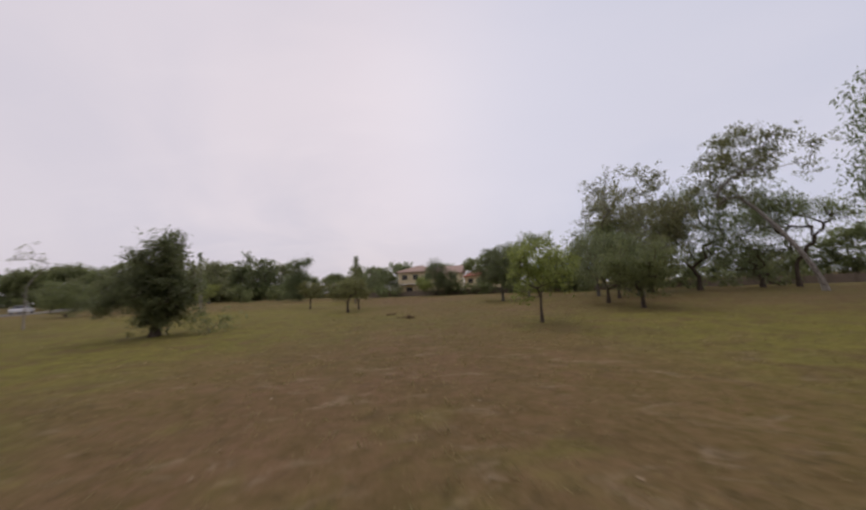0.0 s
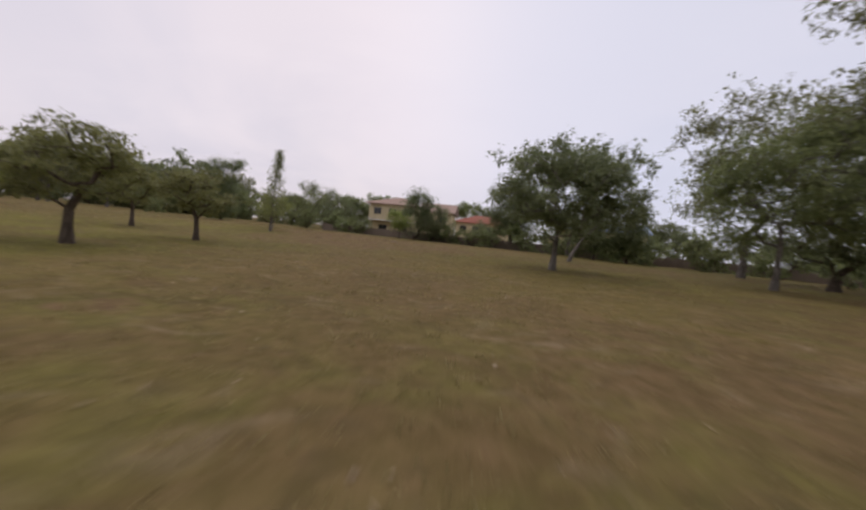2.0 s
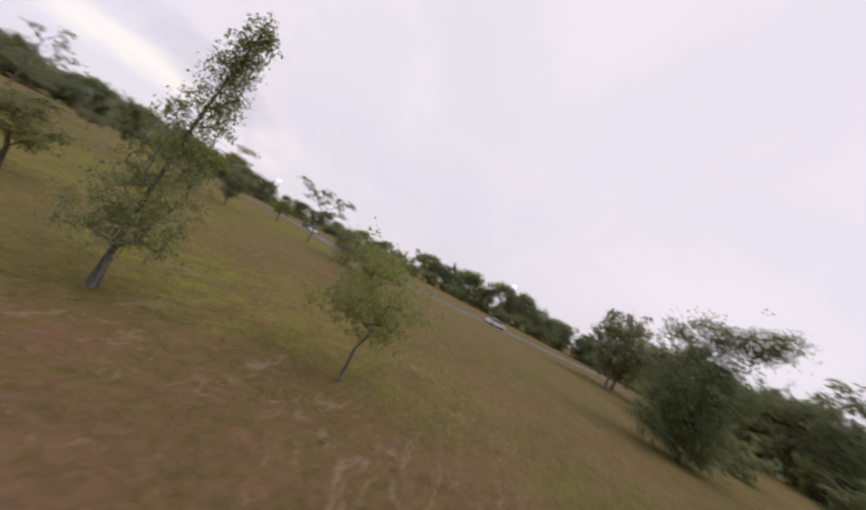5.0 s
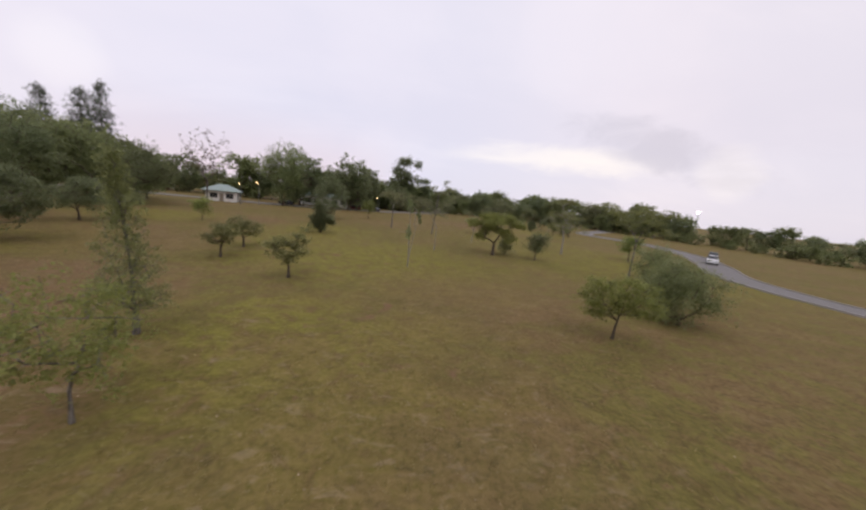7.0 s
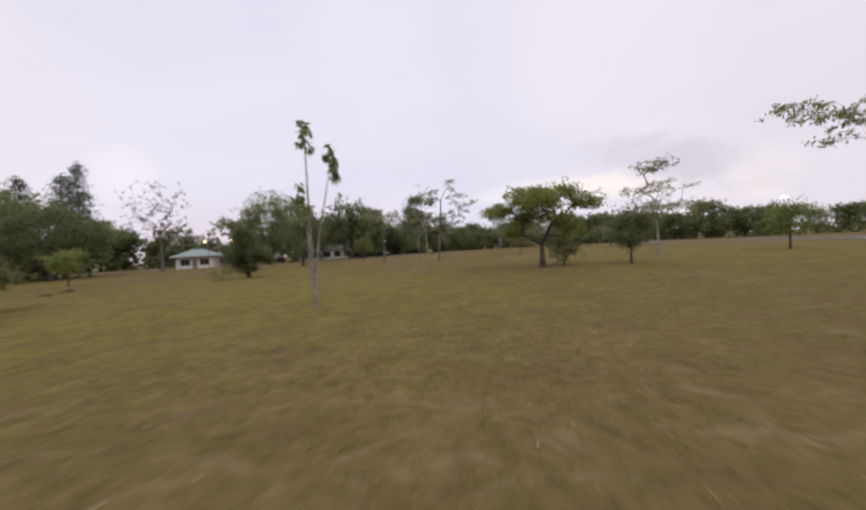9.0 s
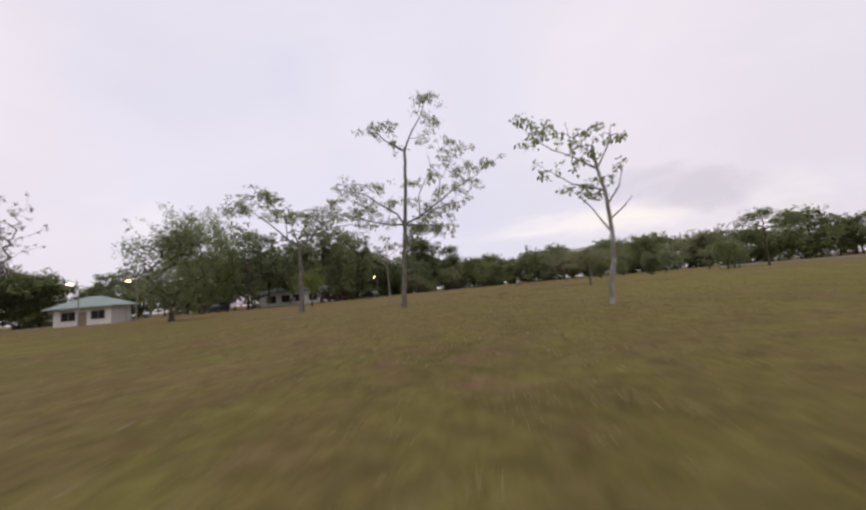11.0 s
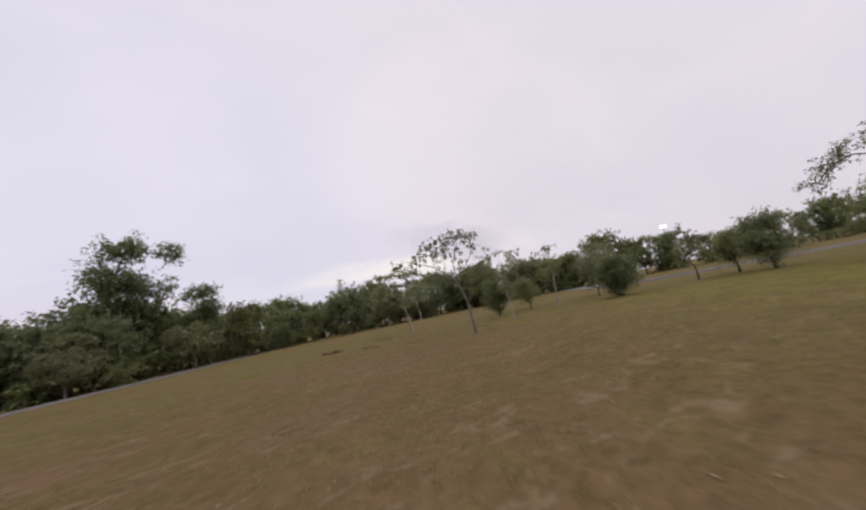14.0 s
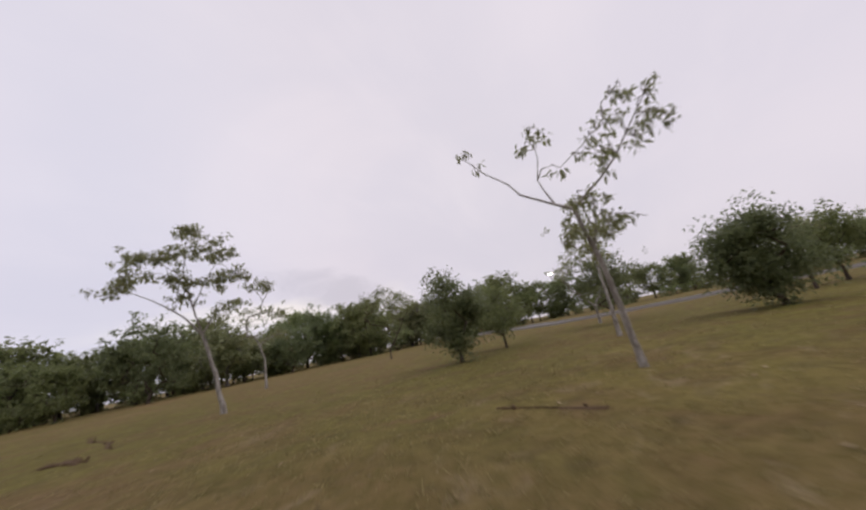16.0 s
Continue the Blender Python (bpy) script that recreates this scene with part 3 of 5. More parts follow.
tree(-10.2, 15.7, 1.0, 1.0, 0.1, 0.03, "round", M_MID, M_BARK, 13, 14, 40, 0.2, 0.14, label="low straggly shrub beside a dense dark tree", category="shrub", name="shrub")
tree(11.4, 17.9, 3.9, 1.8, 1.0, 0.11, "round", M_MID, M_BARK, 14, 90, 84, 0.26, 0.14, label="small dull green tree with a thin trunk")
tree(12.1, 22.7, 4.8, 2.3, 0.9, 0.12, "round", M_DARK, M_BARK, 15, 110, 60, 0.26, 0.17, label="dark bushy tree with low hanging leaves")
tree(27, 45.5, 15.0, 5.0, 3.5, 0.26, "round", M_OLIVE, M_GREY, 16, 190, 72, 0.48, 0.26, label="tall spreading tree with thin grey-green leaves")
tree(30, 37, 12.0, 4.5, 1.5, 0.28, "round", M_DARK, M_BARK, 17, 170, 70, 0.5, 0.24, label="tall dense dark green tree beside the houses")
tree(38, 38, 12.5, 5.0, 1.0, 0.28, "round", M_DARK, M_BARK, 117, 170, 70, 0.5, 0.26, label="tall dense dark green tree behind other trees")
tree(32.6, 27.4, 17, 5.5, 7.5, 0.22, leaves=M_OLIVE, wood=M_PALE, seed=18, per=60, spread=0.42, size=0.24, right=(0.64, -0.77), lean=(-2.2, 2.5),
     blobs=[(-6, 0, 12.8, 1.8, 0.9, 24), (-4.2, 0, 14.6, 2.0, 0.9, 28), (-2.6, 0.5, 12.6, 1.4, 0.8, 14), (-1.6, 0, 14.2, 1.2, 0.6, 10), (-3.8, 2, 11.6, 2.0, 1.0, 20), (-6.8, 0, 10.4, 1.6, 0.9, 22), (0.7, 0, 12.6, 0.5, 0.5, 5), (0.2, 0, 10.8, 0.4, 0.3, 3), (-4, -2, 12.0, 2, 1, 18), (-5, 0, 9.0, 1.8, 0.9, 18)],
     label="tall sparse tree with pale leaning trunk")
tree(19.6, 31.0, 13.0, 4.7, 2.6, 0.26, "round", M_OLIVE, M_GREY, 19, 190, 72, 0.4, 0.22, label="tall open tree with grey forked limbs")
tree(23.0, -3.0, 11.0, 5.2, 1.4, 0.3, "round", M_DARK, M_BARK, 217, 190, 72, 0.46, 0.24, label="broad dome-shaped dark green tree on the field")
tree(31.5, -1.0, 12.5, 6.0, 1.4, 0.32, "round", M_MID, M_BARK, 218, 190, 72, 0.5, 0.26, label="broad tall green tree behind another")
tree(25.8, 14.8, 13.0, 4.0, 1.6, 0.3, "round", M_DARK, M_BARK, 20, 190, 96, 0.42, 0.22, label="tall dark tree with heavy crown")
tree(40, 36, 9.5, 5.5, 2.5, 0.25, "umbrella", M_MID, M_BARK, 21, 110, 60, 0.45, 0.2, label="broad flat-topped tree with feathery leaves")
tree(7.6, 35.3, 5.85, 3.25, 1.3, 0.14, "round", M_DARK, M_GREY, 22, 220, 84, 0.19, 0.16, label="broad green tree with a grey trunk and open crown")
tree(13.4, 46.2, 8.6, 3.4, 2.0, 0.14, "umbrella", M_MID, M_GREY, 23, 110, 65, 0.34, 0.2, lean=(1.0, 0), label="leaning green tree at the edge of the field")
tree(15.6, 27.6, 4.8, 2.6, 0.7, 0.13, "umbrella", M_DARK, M_BARK, 24, 110, 70, 0.34, 0.17, label="low spreading dark green tree")
tree(17.4, 34.6, 8.2, 3.4, 1.4, 0.15, "round", M_MID, M_GREY, 25, 150, 72, 0.34, 0.2, label="large spreading tree with layered limbs")
tree(25.5, 38.5, 9.5, 4.2, 0.9, 0.28, "round", M_DARK, M_BARK, 28, 170, 72, 0.38, 0.22, label="broad dark tree with limbs near the ground")
tree(14.3, 66.0, 10.0, 3.0, 0.5, 0.22, "round", M_DARK, M_BARK, 26, 190, 108, 0.42, 0.24, label="dense dark tree near the boundary fence")
tree(23.5, 54.5, 6.5, 2.3, 0.8, 0.16, "round", M_DARK, M_BARK, 27, 120, 84, 0.32, 0.2, label="dense dark tree near the boundary fence")
tree(20.8, 56.2, 5.8, 2.5, 0.4, 0.15, "round", M_DARK, M_BARK, 127, 120, 80, 0.3, 0.18, label="dense dark tree beside a palm near the fence")
tree(11.4, 74.9, 4.6, 1.9, 0.4, 0.10, "round", M_DARK, M_BARK, 128, 80, 70, 0.26, 0.17, label="small round dark tree near the boundary fence")


def spire(tips, rng):
    """Sets clumps about a stem that leans as it rises."""
    tips[:, 1] += 0.8 * (np.clip(tips[:, 2] / 7.0, 0, 1) ** 1.3 - 1)
    return tips


feathery = tree(-7.3, 29.35, 3.4, 1.3, 1.0, 0.10, leaves=M_YOUNG, wood=M_BARK, seed=30, per=46, spread=0.17, size=0.12, flat=0.5,
                blobs=[(-1.0, 0, 2.0, 0.55, 0.22, 16), (0.9, 0.2, 2.2, 0.6, 0.22, 16), (0, 0.9, 2.4, 0.55, 0.22, 16), (0, -0.9, 2.1, 0.55, 0.22, 16), (-0.5, 0.3, 2.9, 0.6, 0.22, 16), (0.5, -0.2, 3.15, 0.5, 0.2, 14), (0, 0, 2.6, 0.7, 0.25, 18), (1.3, -0.3, 2.7, 0.4, 0.18, 9),
                       (-1.3, 0.4, 2.6, 0.4, 0.18, 9), (0.3, 0.2, 1.65, 0.6, 0.22, 12), (-0.5, -0.4, 1.5, 0.5, 0.2, 10)],
                label="small spreading tree with fine grey-green leaves", group="small spreading trees")
again(feathery, -7.5, 34.4, 1.1, 130, 0.85)
again(feathery, -14.35, 39.6, 1.08, 250, 0.95)
feathery.scale = (1.2, 1.2, 0.88)


tree(-11.4, 49.9, 7.1, 1.35, 1.2, 0.10, "column", M_YOUNG, M_GREY, 33, 420, 46, 0.13, 0.085, lean=(0.0, 0.8), shift=spire, label="tall slender spire-shaped tree with small pale leaves")
tree(-28.8, 72.3, 9.4, 2.8, 0.4, 0.17, leaves=M_DARK, wood=M_BARK, seed=35, per=100, spread=0.36, size=0.17, right=(0.524, 0.852),
     blobs=[(0.8, 0, 1.4, 1.2, 0.9, 26), (-0.4, 0.4, 0.9, 1.5, 0.6, 26), (-0.2, -0.5, 2.6, 1.6, 1.2, 30), (0.4, 0.4, 4.6, 1.7, 1.2, 34), (-1.5, 0, 1.8, 1.5, 1.2, 34), (-1.7, 0, 4.2, 1.5, 1.2, 34), (0.3, 0, 2.8, 1.5, 1.3, 32), (-0.8, 0, 6.4, 1.5, 1.2, 32), (1.0, 0, 5.6, 1.5, 1.2, 32), (1.2, 0, 8.2, 1.2, 0.8, 24), (-0.6, 0, 8.2, 1.1, 0.7, 20), (2.2, 0, 8.8, 0.7, 0.6, 12), (-2.6, 0, 7.6, 0.6, 0.4, 8),
            (0, 1.5, 3.8, 1.4, 1.5, 28), (0, -1.5, 4.2, 1.4, 1.5, 28)],
     label="tall bushy dark green tree with low leaves")
tree(-17.3, 76.6, 7.3, 3.0, 0.05, 0.16, "round", M_MID, M_BARK, 36, 130, 75, 0.3, 0.16, label="round bushy tree with leaves to the ground")
tree(-13.6, 55.4, 3.9, 1.5, 0.9, 0.05, "round", M_FRESH, M_GREY, 37, 90, 48, 0.24, 0.12, label="thin young tree with pale green leaves")
tree(-1.3, 66.5, 4.0, 1.6, 0.9, 0.09, "round", M_FRESH, M_BARK, 38, 80, 60, 0.3, 0.18, label="bright green young tree by the fence")
tree(0.7, 70.6, 7.8, 2.3, 0.3, 0.2, "round", M_DARK, M_BARK, 39, 150, 75, 0.36, 0.19, label="dense dark tree against the fence")
tree(3.6, 69.0, 5.0, 2.4, 0.3, 0.16, "round", M_DARK, M_BARK, 40, 120, 75, 0.34, 0.18, label="bushy dark tree against the fence")
tree(-16.0, 84.0, 7.6, 4.4, 1.0, 0.24, "round", M_DARK, M_BARK, 41, 170, 70, 0.45, 0.2, label="broad dark tree behind the fence")

# second stretch
limbed_tree(-33.4, 48.75, (-0.616, 0.787), [(0, 0), (0.05, 0.7), (0.11, 1.38)],
            [[(0.11, 1.38), (-0.4, 1.7), (-1.0, 1.9), (-1.6, 2.1)], [(0.11, 1.38), (-0.1, 2.3), (-0.3, 3.2)], [(0.11, 1.38), (0.5, 1.8), (1.0, 2.2), (1.5, 2.3)], [(0.08, 1.2), (-0.6, 1.3), (-1.2, 1.2)], [(0.1, 1.3), (0.8, 1.5), (1.4, 1.7)], [(0, 2.0), (0.4, 2.9), (0.6, 3.5)], [(0.05, 1.2), (0.2, 1.8), (0.5, 2.6)], [(0.05, 1.1), (-0.3, 1.6), (-0.7, 2.5)]],
            [(-1.5, 2.1, 0.4, 14), (-1.0, 1.9, 0.45, 16), (-1.2, 1.25, 0.4, 12), (-0.6, 1.4, 0.4, 12), (-0.8, 2.7, 0.5, 20), (-0.3, 3.2, 0.5, 20), (0.1, 2.5, 0.55, 20), (0.6, 3.4, 0.45, 16), (0.9, 2.7, 0.5, 18), (1.4, 2.3, 0.45, 16), (1.3, 1.7, 0.4, 14), (0.7, 1.6, 0.4, 12), (0.5, 2.1, 0.5, 14), (-0.4, 2.1, 0.5, 14), (1.1, 3.1, 0.35, 10)],
            "small yellow-green spreading tree with thin layered limbs", 0.075, M_FRESH, M_BARK, 50, 36, 0.12, 0.2, 0.5, 0.4, 0.5, 0.9)
tree(-40.4, 45.8, 4.2, 2.5, 0.3, 0.13, "round", M_MID, M_BARK, 51, 130, 75, 0.32, 0.15, label="broad green bush with leaves to the ground", category="bush", name="bush")
tree(-44.0, 40.3, 4.3, 2.7, 0.3, 0.13, "round", M_MID, M_BARK, 52, 130, 75, 0.34, 0.15, label="broad green bush beside a small tree", category="bush", name="bush")
limbed_tree(-47.3, 32.5, (-0.636, 0.772), [(0, 0), (0.05, 2.2), (0.09, 4.2)],
            [[(0.09, 4.2), (-0.5, 5.1), (-1.4, 6.2), (-2.4, 7.0), (-3.9, 7.8)], [(0.09, 4.2), (0.5, 5.2), (1.2, 6.3), (2.3, 7.1), (3.2, 7.3)], [(0.09, 4.2), (0.9, 4.7), (1.8, 5.0), (2.9, 5.3)], [(-0.2, 4.7), (-0.2, 6.0), (0.1, 7.2)], [(-0.5, 5.1), (-1.2, 5.5), (-2.1, 5.9)]],
            [(-3.9, 7.8, 0.5, 8), (-3.0, 7.4, 0.6, 10), (-2.3, 7.0, 0.6, 12), (-1.5, 6.6, 0.6, 10), (-0.9, 7.2, 0.6, 10), (0, 7.5, 0.7, 14), (1.1, 7.1, 0.6, 12), (2.2, 7.2, 0.6, 12), (3.2, 7.2, 0.5, 8), (2.5, 5.5, 0.5, 9), (1.4, 5.2, 0.5, 7), (-0.9, 5.9, 0.6, 9), (-2.1, 6.0, 0.4, 6), (1.6, 6.3, 0.6, 9), (0.2, 6.3, 0.6, 8)],
            "flat-topped tree with thin trunk and feathery leaves", 0.11, M_YOUNG, M_GREY, 53, 42, 0.17, 0.24, 0.4, 0.5, 0.4, 0.9)
tree(-35.2, 22.7, 6.3, 3.4, 1.6, 0.19, leaves=M_FRESH, wood=M_BARK, seed=54, per=84, spread=0.28, size=0.16, right=(-0.93, 0.37), flat=0.6, droop=0.45,
     blobs=[(-2.6, 0, 4.0, 1.2, 0.4, 26), (-1.0, 0, 4.9, 1.4, 0.45, 34), (1.0, 0, 5.0, 1.3, 0.45, 30), (2.8, 0, 4.3, 1.1, 0.4, 22), (0, 1.8, 4.4, 1.4, 0.5, 24), (0, -1.8, 4.4, 1.4, 0.5, 24), (0, 0, 3.6, 1.4, 0.4, 18), (-1.2, 0.3, 3.3, 0.9, 0.5, 18), (1.4, -0.3, 3.2, 0.9, 0.5, 18),
            (-1.7, 0, 2.4, 0.8, 0.4, 12), (1.9, 0, 2.3, 0.8, 0.4, 10)],
     label="broad fresh green tree with a stout trunk and drooping leaves")
tree(-37.2, 21.6, 2.2, 1.0, 0.15, 0.06, "round", M_MID, M_BARK, 55, 34, 60, 0.22, 0.15, label="small bush at the foot of a broad tree", category="bush", name="bush")
tree(-40.3, 24.4, 3.8, 1.5, 1.0, 0.08, "round", M_DARK, M_BARK, 56, 80, 70, 0.24, 0.14, label="small round-headed dark tree")
tree(-48.9, 15.6, 8.6, 3.6, 2.6, 0.14, "tiers", M_YOUNG, M_PALE, 57, 90, 50, 0.3, 0.16, flat=0.5, label="tall pale-trunked tree with tiers of feathery leaves")
tree(-58.9, 18.0, 4.0, 1.9, 1.3, 0.10, "round", M_LIGHT, M_BARK, 58, 80, 60, 0.26, 0.15, label="small bright green tree near the road")


def tuft_pole(x, y, hs, seed):
    """A young tree of bare pale stems, each with a tuft of leaves at its tip."""
    rng = np.random.default_rng(seed)
    root = thing("sapling", "bare pale sapling with leaf tufts at the tips of its stems", "sapling", pose(x, y, gz(x, y)))
    for k, (dx, dy, h) in enumerate(hs):
        s = np.linspace(0, 1, 9)[:, None]
        nodes = np.concatenate([np.array([[0, 0, -0.1]]), np.array([dx, dy, h]) * s[1:] ** np.array([1.6, 1.6, 1.0]) + rng.normal(size=(8, 3)) * 0.015])
        part("stem", stalk("stem", nodes, np.linspace(0.06 if k == 0 else 0.04, 0.014, 9), M_PALE), root)
        tips = np.array([dx, dy, h]) + np.stack([rng.normal(0, 0.05, 7), rng.normal(0, 0.05, 7), np.linspace(-0.75, 0.2, 7)], -1)
        part("tuft", foliage("tuft", rng, tips, 26, 0.09, 0.2, M_MID, 1.0, 0.9), root)
    return root


tuft_pole(-23.3, 33.8, [(0.2, -0.5, 6.0), (-0.75, -0.3, 5.0), (0.15, 0.3, 3.6)], 60)
tree(-27.4, 22.7, 5.6, 0.9, 2.8, 0.045, "umbrella", M_OLIVE, M_PALE, 61, 22, 22, 0.16, 0.12, label="thin sapling with a few pale leaves", category="sapling", name="sapling")

# third stretch
def small(*a, **k):
    ob = tree(*a, **k)
    ob.scale = (0.89, 0.89, 0.89)
    return ob


fine = dict(flat=0.3, droop=0.5, aspect=0.35)
slender = limbed_tree(-29.6, 4.55, (-0.972, -0.235), [(-0.1, 0), (0.06, 2.0), (0.26, 4.0), (0.44, 5.85), (0.55, 7.8)],
            [[(0.3, 4.0), (-0.05, 4.6), (-0.96, 5.25), (-1.54, 5.8), (-2.4, 6.05), (-3.1, 5.5)], [(0.3, 3.95), (1.08, 4.45), (1.97, 5.1), (3.3, 6.05), (4.55, 6.8), (6.2, 8.1)], [(0.3, 3.9), (-0.37, 4.0), (-1.55, 4.25), (-2.25, 4.45)],
             [(0.55, 7.8), (0.04, 8.0), (-0.45, 8.3), (-1.1, 8.9)], [(0.55, 7.8), (0.9, 8.65), (1.3, 9.3), (1.7, 10.3)], [(0.95, 4.4), (1.05, 5.5), (1.7, 6.7), (1.55, 7.4)], [(2.2, 5.3), (2.5, 6.5), (3.4, 7.8), (3.1, 8.8)], [(1.3, 4.6), (2.7, 5.05), (3.5, 5.3)], [(0.3, 3.95), (1.0, 3.95), (1.7, 3.85), (2.4, 3.7)], [(1.0, 4.4), (1.9, 4.6), (2.9, 4.5)]],
            [(0.9, 3.9, 0.35, 3), (1.6, 3.8, 0.4, 4), (2.3, 3.7, 0.4, 5), (2.8, 4.5, 0.4, 4), (-1.0, 8.75, 0.35, 7), (-0.3, 9.0, 0.35, 7), (0.1, 8.1, 0.3, 4), (1.15, 10.0, 0.4, 7), (1.8, 10.3, 0.35, 6), (2.0, 9.2, 0.4, 6), (1.6, 8.2, 0.4, 5), (3.3, 8.8, 0.5, 7), (4.3, 8.6, 0.45, 6), (2.6, 7.8, 0.5, 6), (3.6, 7.2, 0.5, 6), (5.0, 7.5, 0.5, 7), (6.0, 8.0, 0.45, 7),
             (4.5, 6.6, 0.5, 6), (3.4, 5.9, 0.5, 6), (3.0, 5.1, 0.5, 6), (1.75, 6.2, 0.45, 6), (0.6, 6.2, 0.5, 5), (-0.9, 6.35, 0.5, 7), (-2.4, 6.1, 0.5, 8), (-3.0, 5.5, 0.35, 5), (-2.0, 4.5, 0.5, 8), (-0.8, 4.25, 0.45, 6), (-0.4, 5.2, 0.4, 6), (-1.6, 5.7, 0.5, 8), (2.0, 4.8, 0.5, 8), (1.0, 5.1, 0.4, 6), (2.6, 5.9, 0.5, 8), (1.5, 4.2, 0.4, 5), (-1.3, 4.8, 0.4, 6), (3.9, 6.9, 0.5, 6)],
            "slender tree with pale trunk and airy tiers of leaves", 0.12, M_OLIVE, M_GREY, 70, 42, 0.15, 0.17, 0.32, 0.9, 0.6, 0.3)
slender.scale = (0.94, 0.94, 0.94)
limbed_tree(-22.3, -2.2, (-0.852, -0.523), [(0, 0), (0.04, 2.3), (0.03, 4.3)],
            [[(0.03, 4.2), (-0.77, 4.75), (-1.4, 5.3), (-2.5, 6.0), (-3.6, 6.3)], [(0.03, 4.2), (0.95, 5.05), (2.15, 5.6), (3.5, 5.85), (4.9, 5.6)], [(0.03, 4.3), (-0.15, 5.4), (-0.4, 6.3)], [(0.95, 5.05), (1.5, 6.0), (2.4, 6.9)], [(-0.77, 4.75), (-0.9, 5.8), (-2.1, 6.7)]],
            [(-2.2, 6.9, 0.8, 16), (-3.1, 6.4, 0.7, 12), (-3.9, 6.2, 0.5, 8), (-0.9, 6.7, 0.8, 16), (0.45, 6.7, 0.8, 14), (1.4, 6.55, 0.8, 14), (2.4, 7.1, 0.7, 12), (3.5, 6.5, 0.7, 12), (4.8, 5.8, 0.6, 10), (-1.5, 6.0, 0.8, 8), (1.0, 5.7, 0.8, 8)],
            "flat-topped spreading tree with pale forked trunk", 0.15, M_OLIVE, M_GREY, 71, 36, 0.17, 0.24, 0.4, 0.6, 0.4, 0.8)
limbed_tree(-35.2, 11.2, (-0.712, 0.702), [(0.05, 0), (0.22, 1.1), (0.3, 2.1), (0.25, 2.85), (0.14, 3.45), (0.1, 4.1)],
            [[(0.27, 1.65), (0.07, 2.15), (-0.15, 2.5), (-0.5, 3.0), (-0.8, 3.3)], [(0.3, 2.2), (0.6, 2.35), (0.8, 2.6)], [(0.25, 2.8), (-0.1, 3.05), (-0.45, 3.2), (-1.0, 3.7)], [(0.16, 3.4), (-0.35, 3.9), (-0.8, 4.25), (-1.4, 4.8)], [(0.3, 2.5), (0.55, 2.9), (0.65, 3.4)], [(0.14, 3.45), (0.4, 4.0), (0.55, 4.6)], [(-0.35, 3.9), (-0.4, 4.5), (-0.5, 5.0)]],
            [(-1.4, 5.1, 0.3, 8), (-1.1, 4.95, 0.25, 7), (-1.35, 4.7, 0.25, 7), (-1.0, 3.7, 0.15, 5), (-0.8, 3.1, 0.12, 2), (-0.45, 4.5, 0.25, 6), (-0.2, 4.1, 0.25, 5), (0.1, 3.9, 0.25, 5), (-0.3, 3.1, 0.2, 5), (-0.1, 2.9, 0.2, 4), (0.5, 4.2, 0.2, 4), (0.62, 3.4, 0.12, 2), (0.2, 3.1, 0.2, 4), (-0.45, 3.8, 0.2, 4), (0.1, 4.6, 0.3, 6)],
            "half-bare tree with pale trunk and large dark leaves", 0.058, M_MID, M_PALE, 72, 15, 0.11, 0.13, 0.65, 0.5, 0.8, 0.3)
limbed_tree(-27.5, -7.6, (-0.943, -0.334), [(-0.1, 0), (-0.15, 2.0), (-0.19, 3.2), (-0.1, 4.0)],
            [[(-0.1, 3.6), (0.46, 4.2), (1.16, 4.6), (1.76, 4.75), (2.5, 5.0)], [(0.35, 4.1), (0.8, 3.5), (1.26, 3.1)], [(-0.1, 4.0), (-0.3, 4.9), (-0.42, 5.4)], [(-0.15, 3.4), (-0.8, 3.9), (-1.2, 4.5)]],
            [(-0.42, 5.4, 0.3, 4), (-0.1, 4.6, 0.4, 6), (0.25, 4.8, 0.4, 6), (2.5, 4.95, 0.25, 4), (1.25, 4.6, 0.3, 3), (-0.7, 4.2, 0.4, 6), (-1.2, 4.5, 0.3, 4)],
            "thin half-bare tree with a white stem", 0.06, M_OLIVE, M_PALE, 172, 24, 0.14)
tree(-16.8, -19.4, 4.6, 1.8, 1.4, 0.08, "round", M_LIGHT, M_BARK, 73, 60, 60, 0.26, 0.16, label="small bright green tree with a thin trunk")
tree(-9.0, -8.5, 9.6, 3.0, 0.6, 0.22, "round", M_DARK, M_BARK, 74, 140, 70, 0.42, 0.2, label="tall dark tree with a low crown")
tree(8.4, -37.4, 18.0, 5.6, 2.0, 0.35, "round", M_MID, M_BARK, 75, 220, 84, 0.6, 0.3, label="large broad tree with dull green leaves")
tree(-42.85, -5.5, 3.0, 1.75, 1.1, 0.055, "round", M_OLIVE, M_BARK, 76, 120, 48, 0.17, 0.11, flat=0.5, label="small umbrella-shaped tree with thin trunk")
small(-70.0, -18.3, 7.4, 3.5, 2.6, 0.12, "umbrella", M_DARK, M_BARK, 77, 90, 50, 0.26, 0.18, label="spreading tree with layered limbs and clumps of dark leaves")
small(-65.6, -18.8, 4.2, 1.6, 0.9, 0.09, "round", M_MID, M_BARK, 78, 70, 60, 0.28, 0.16, label="small round green tree on the dry field")


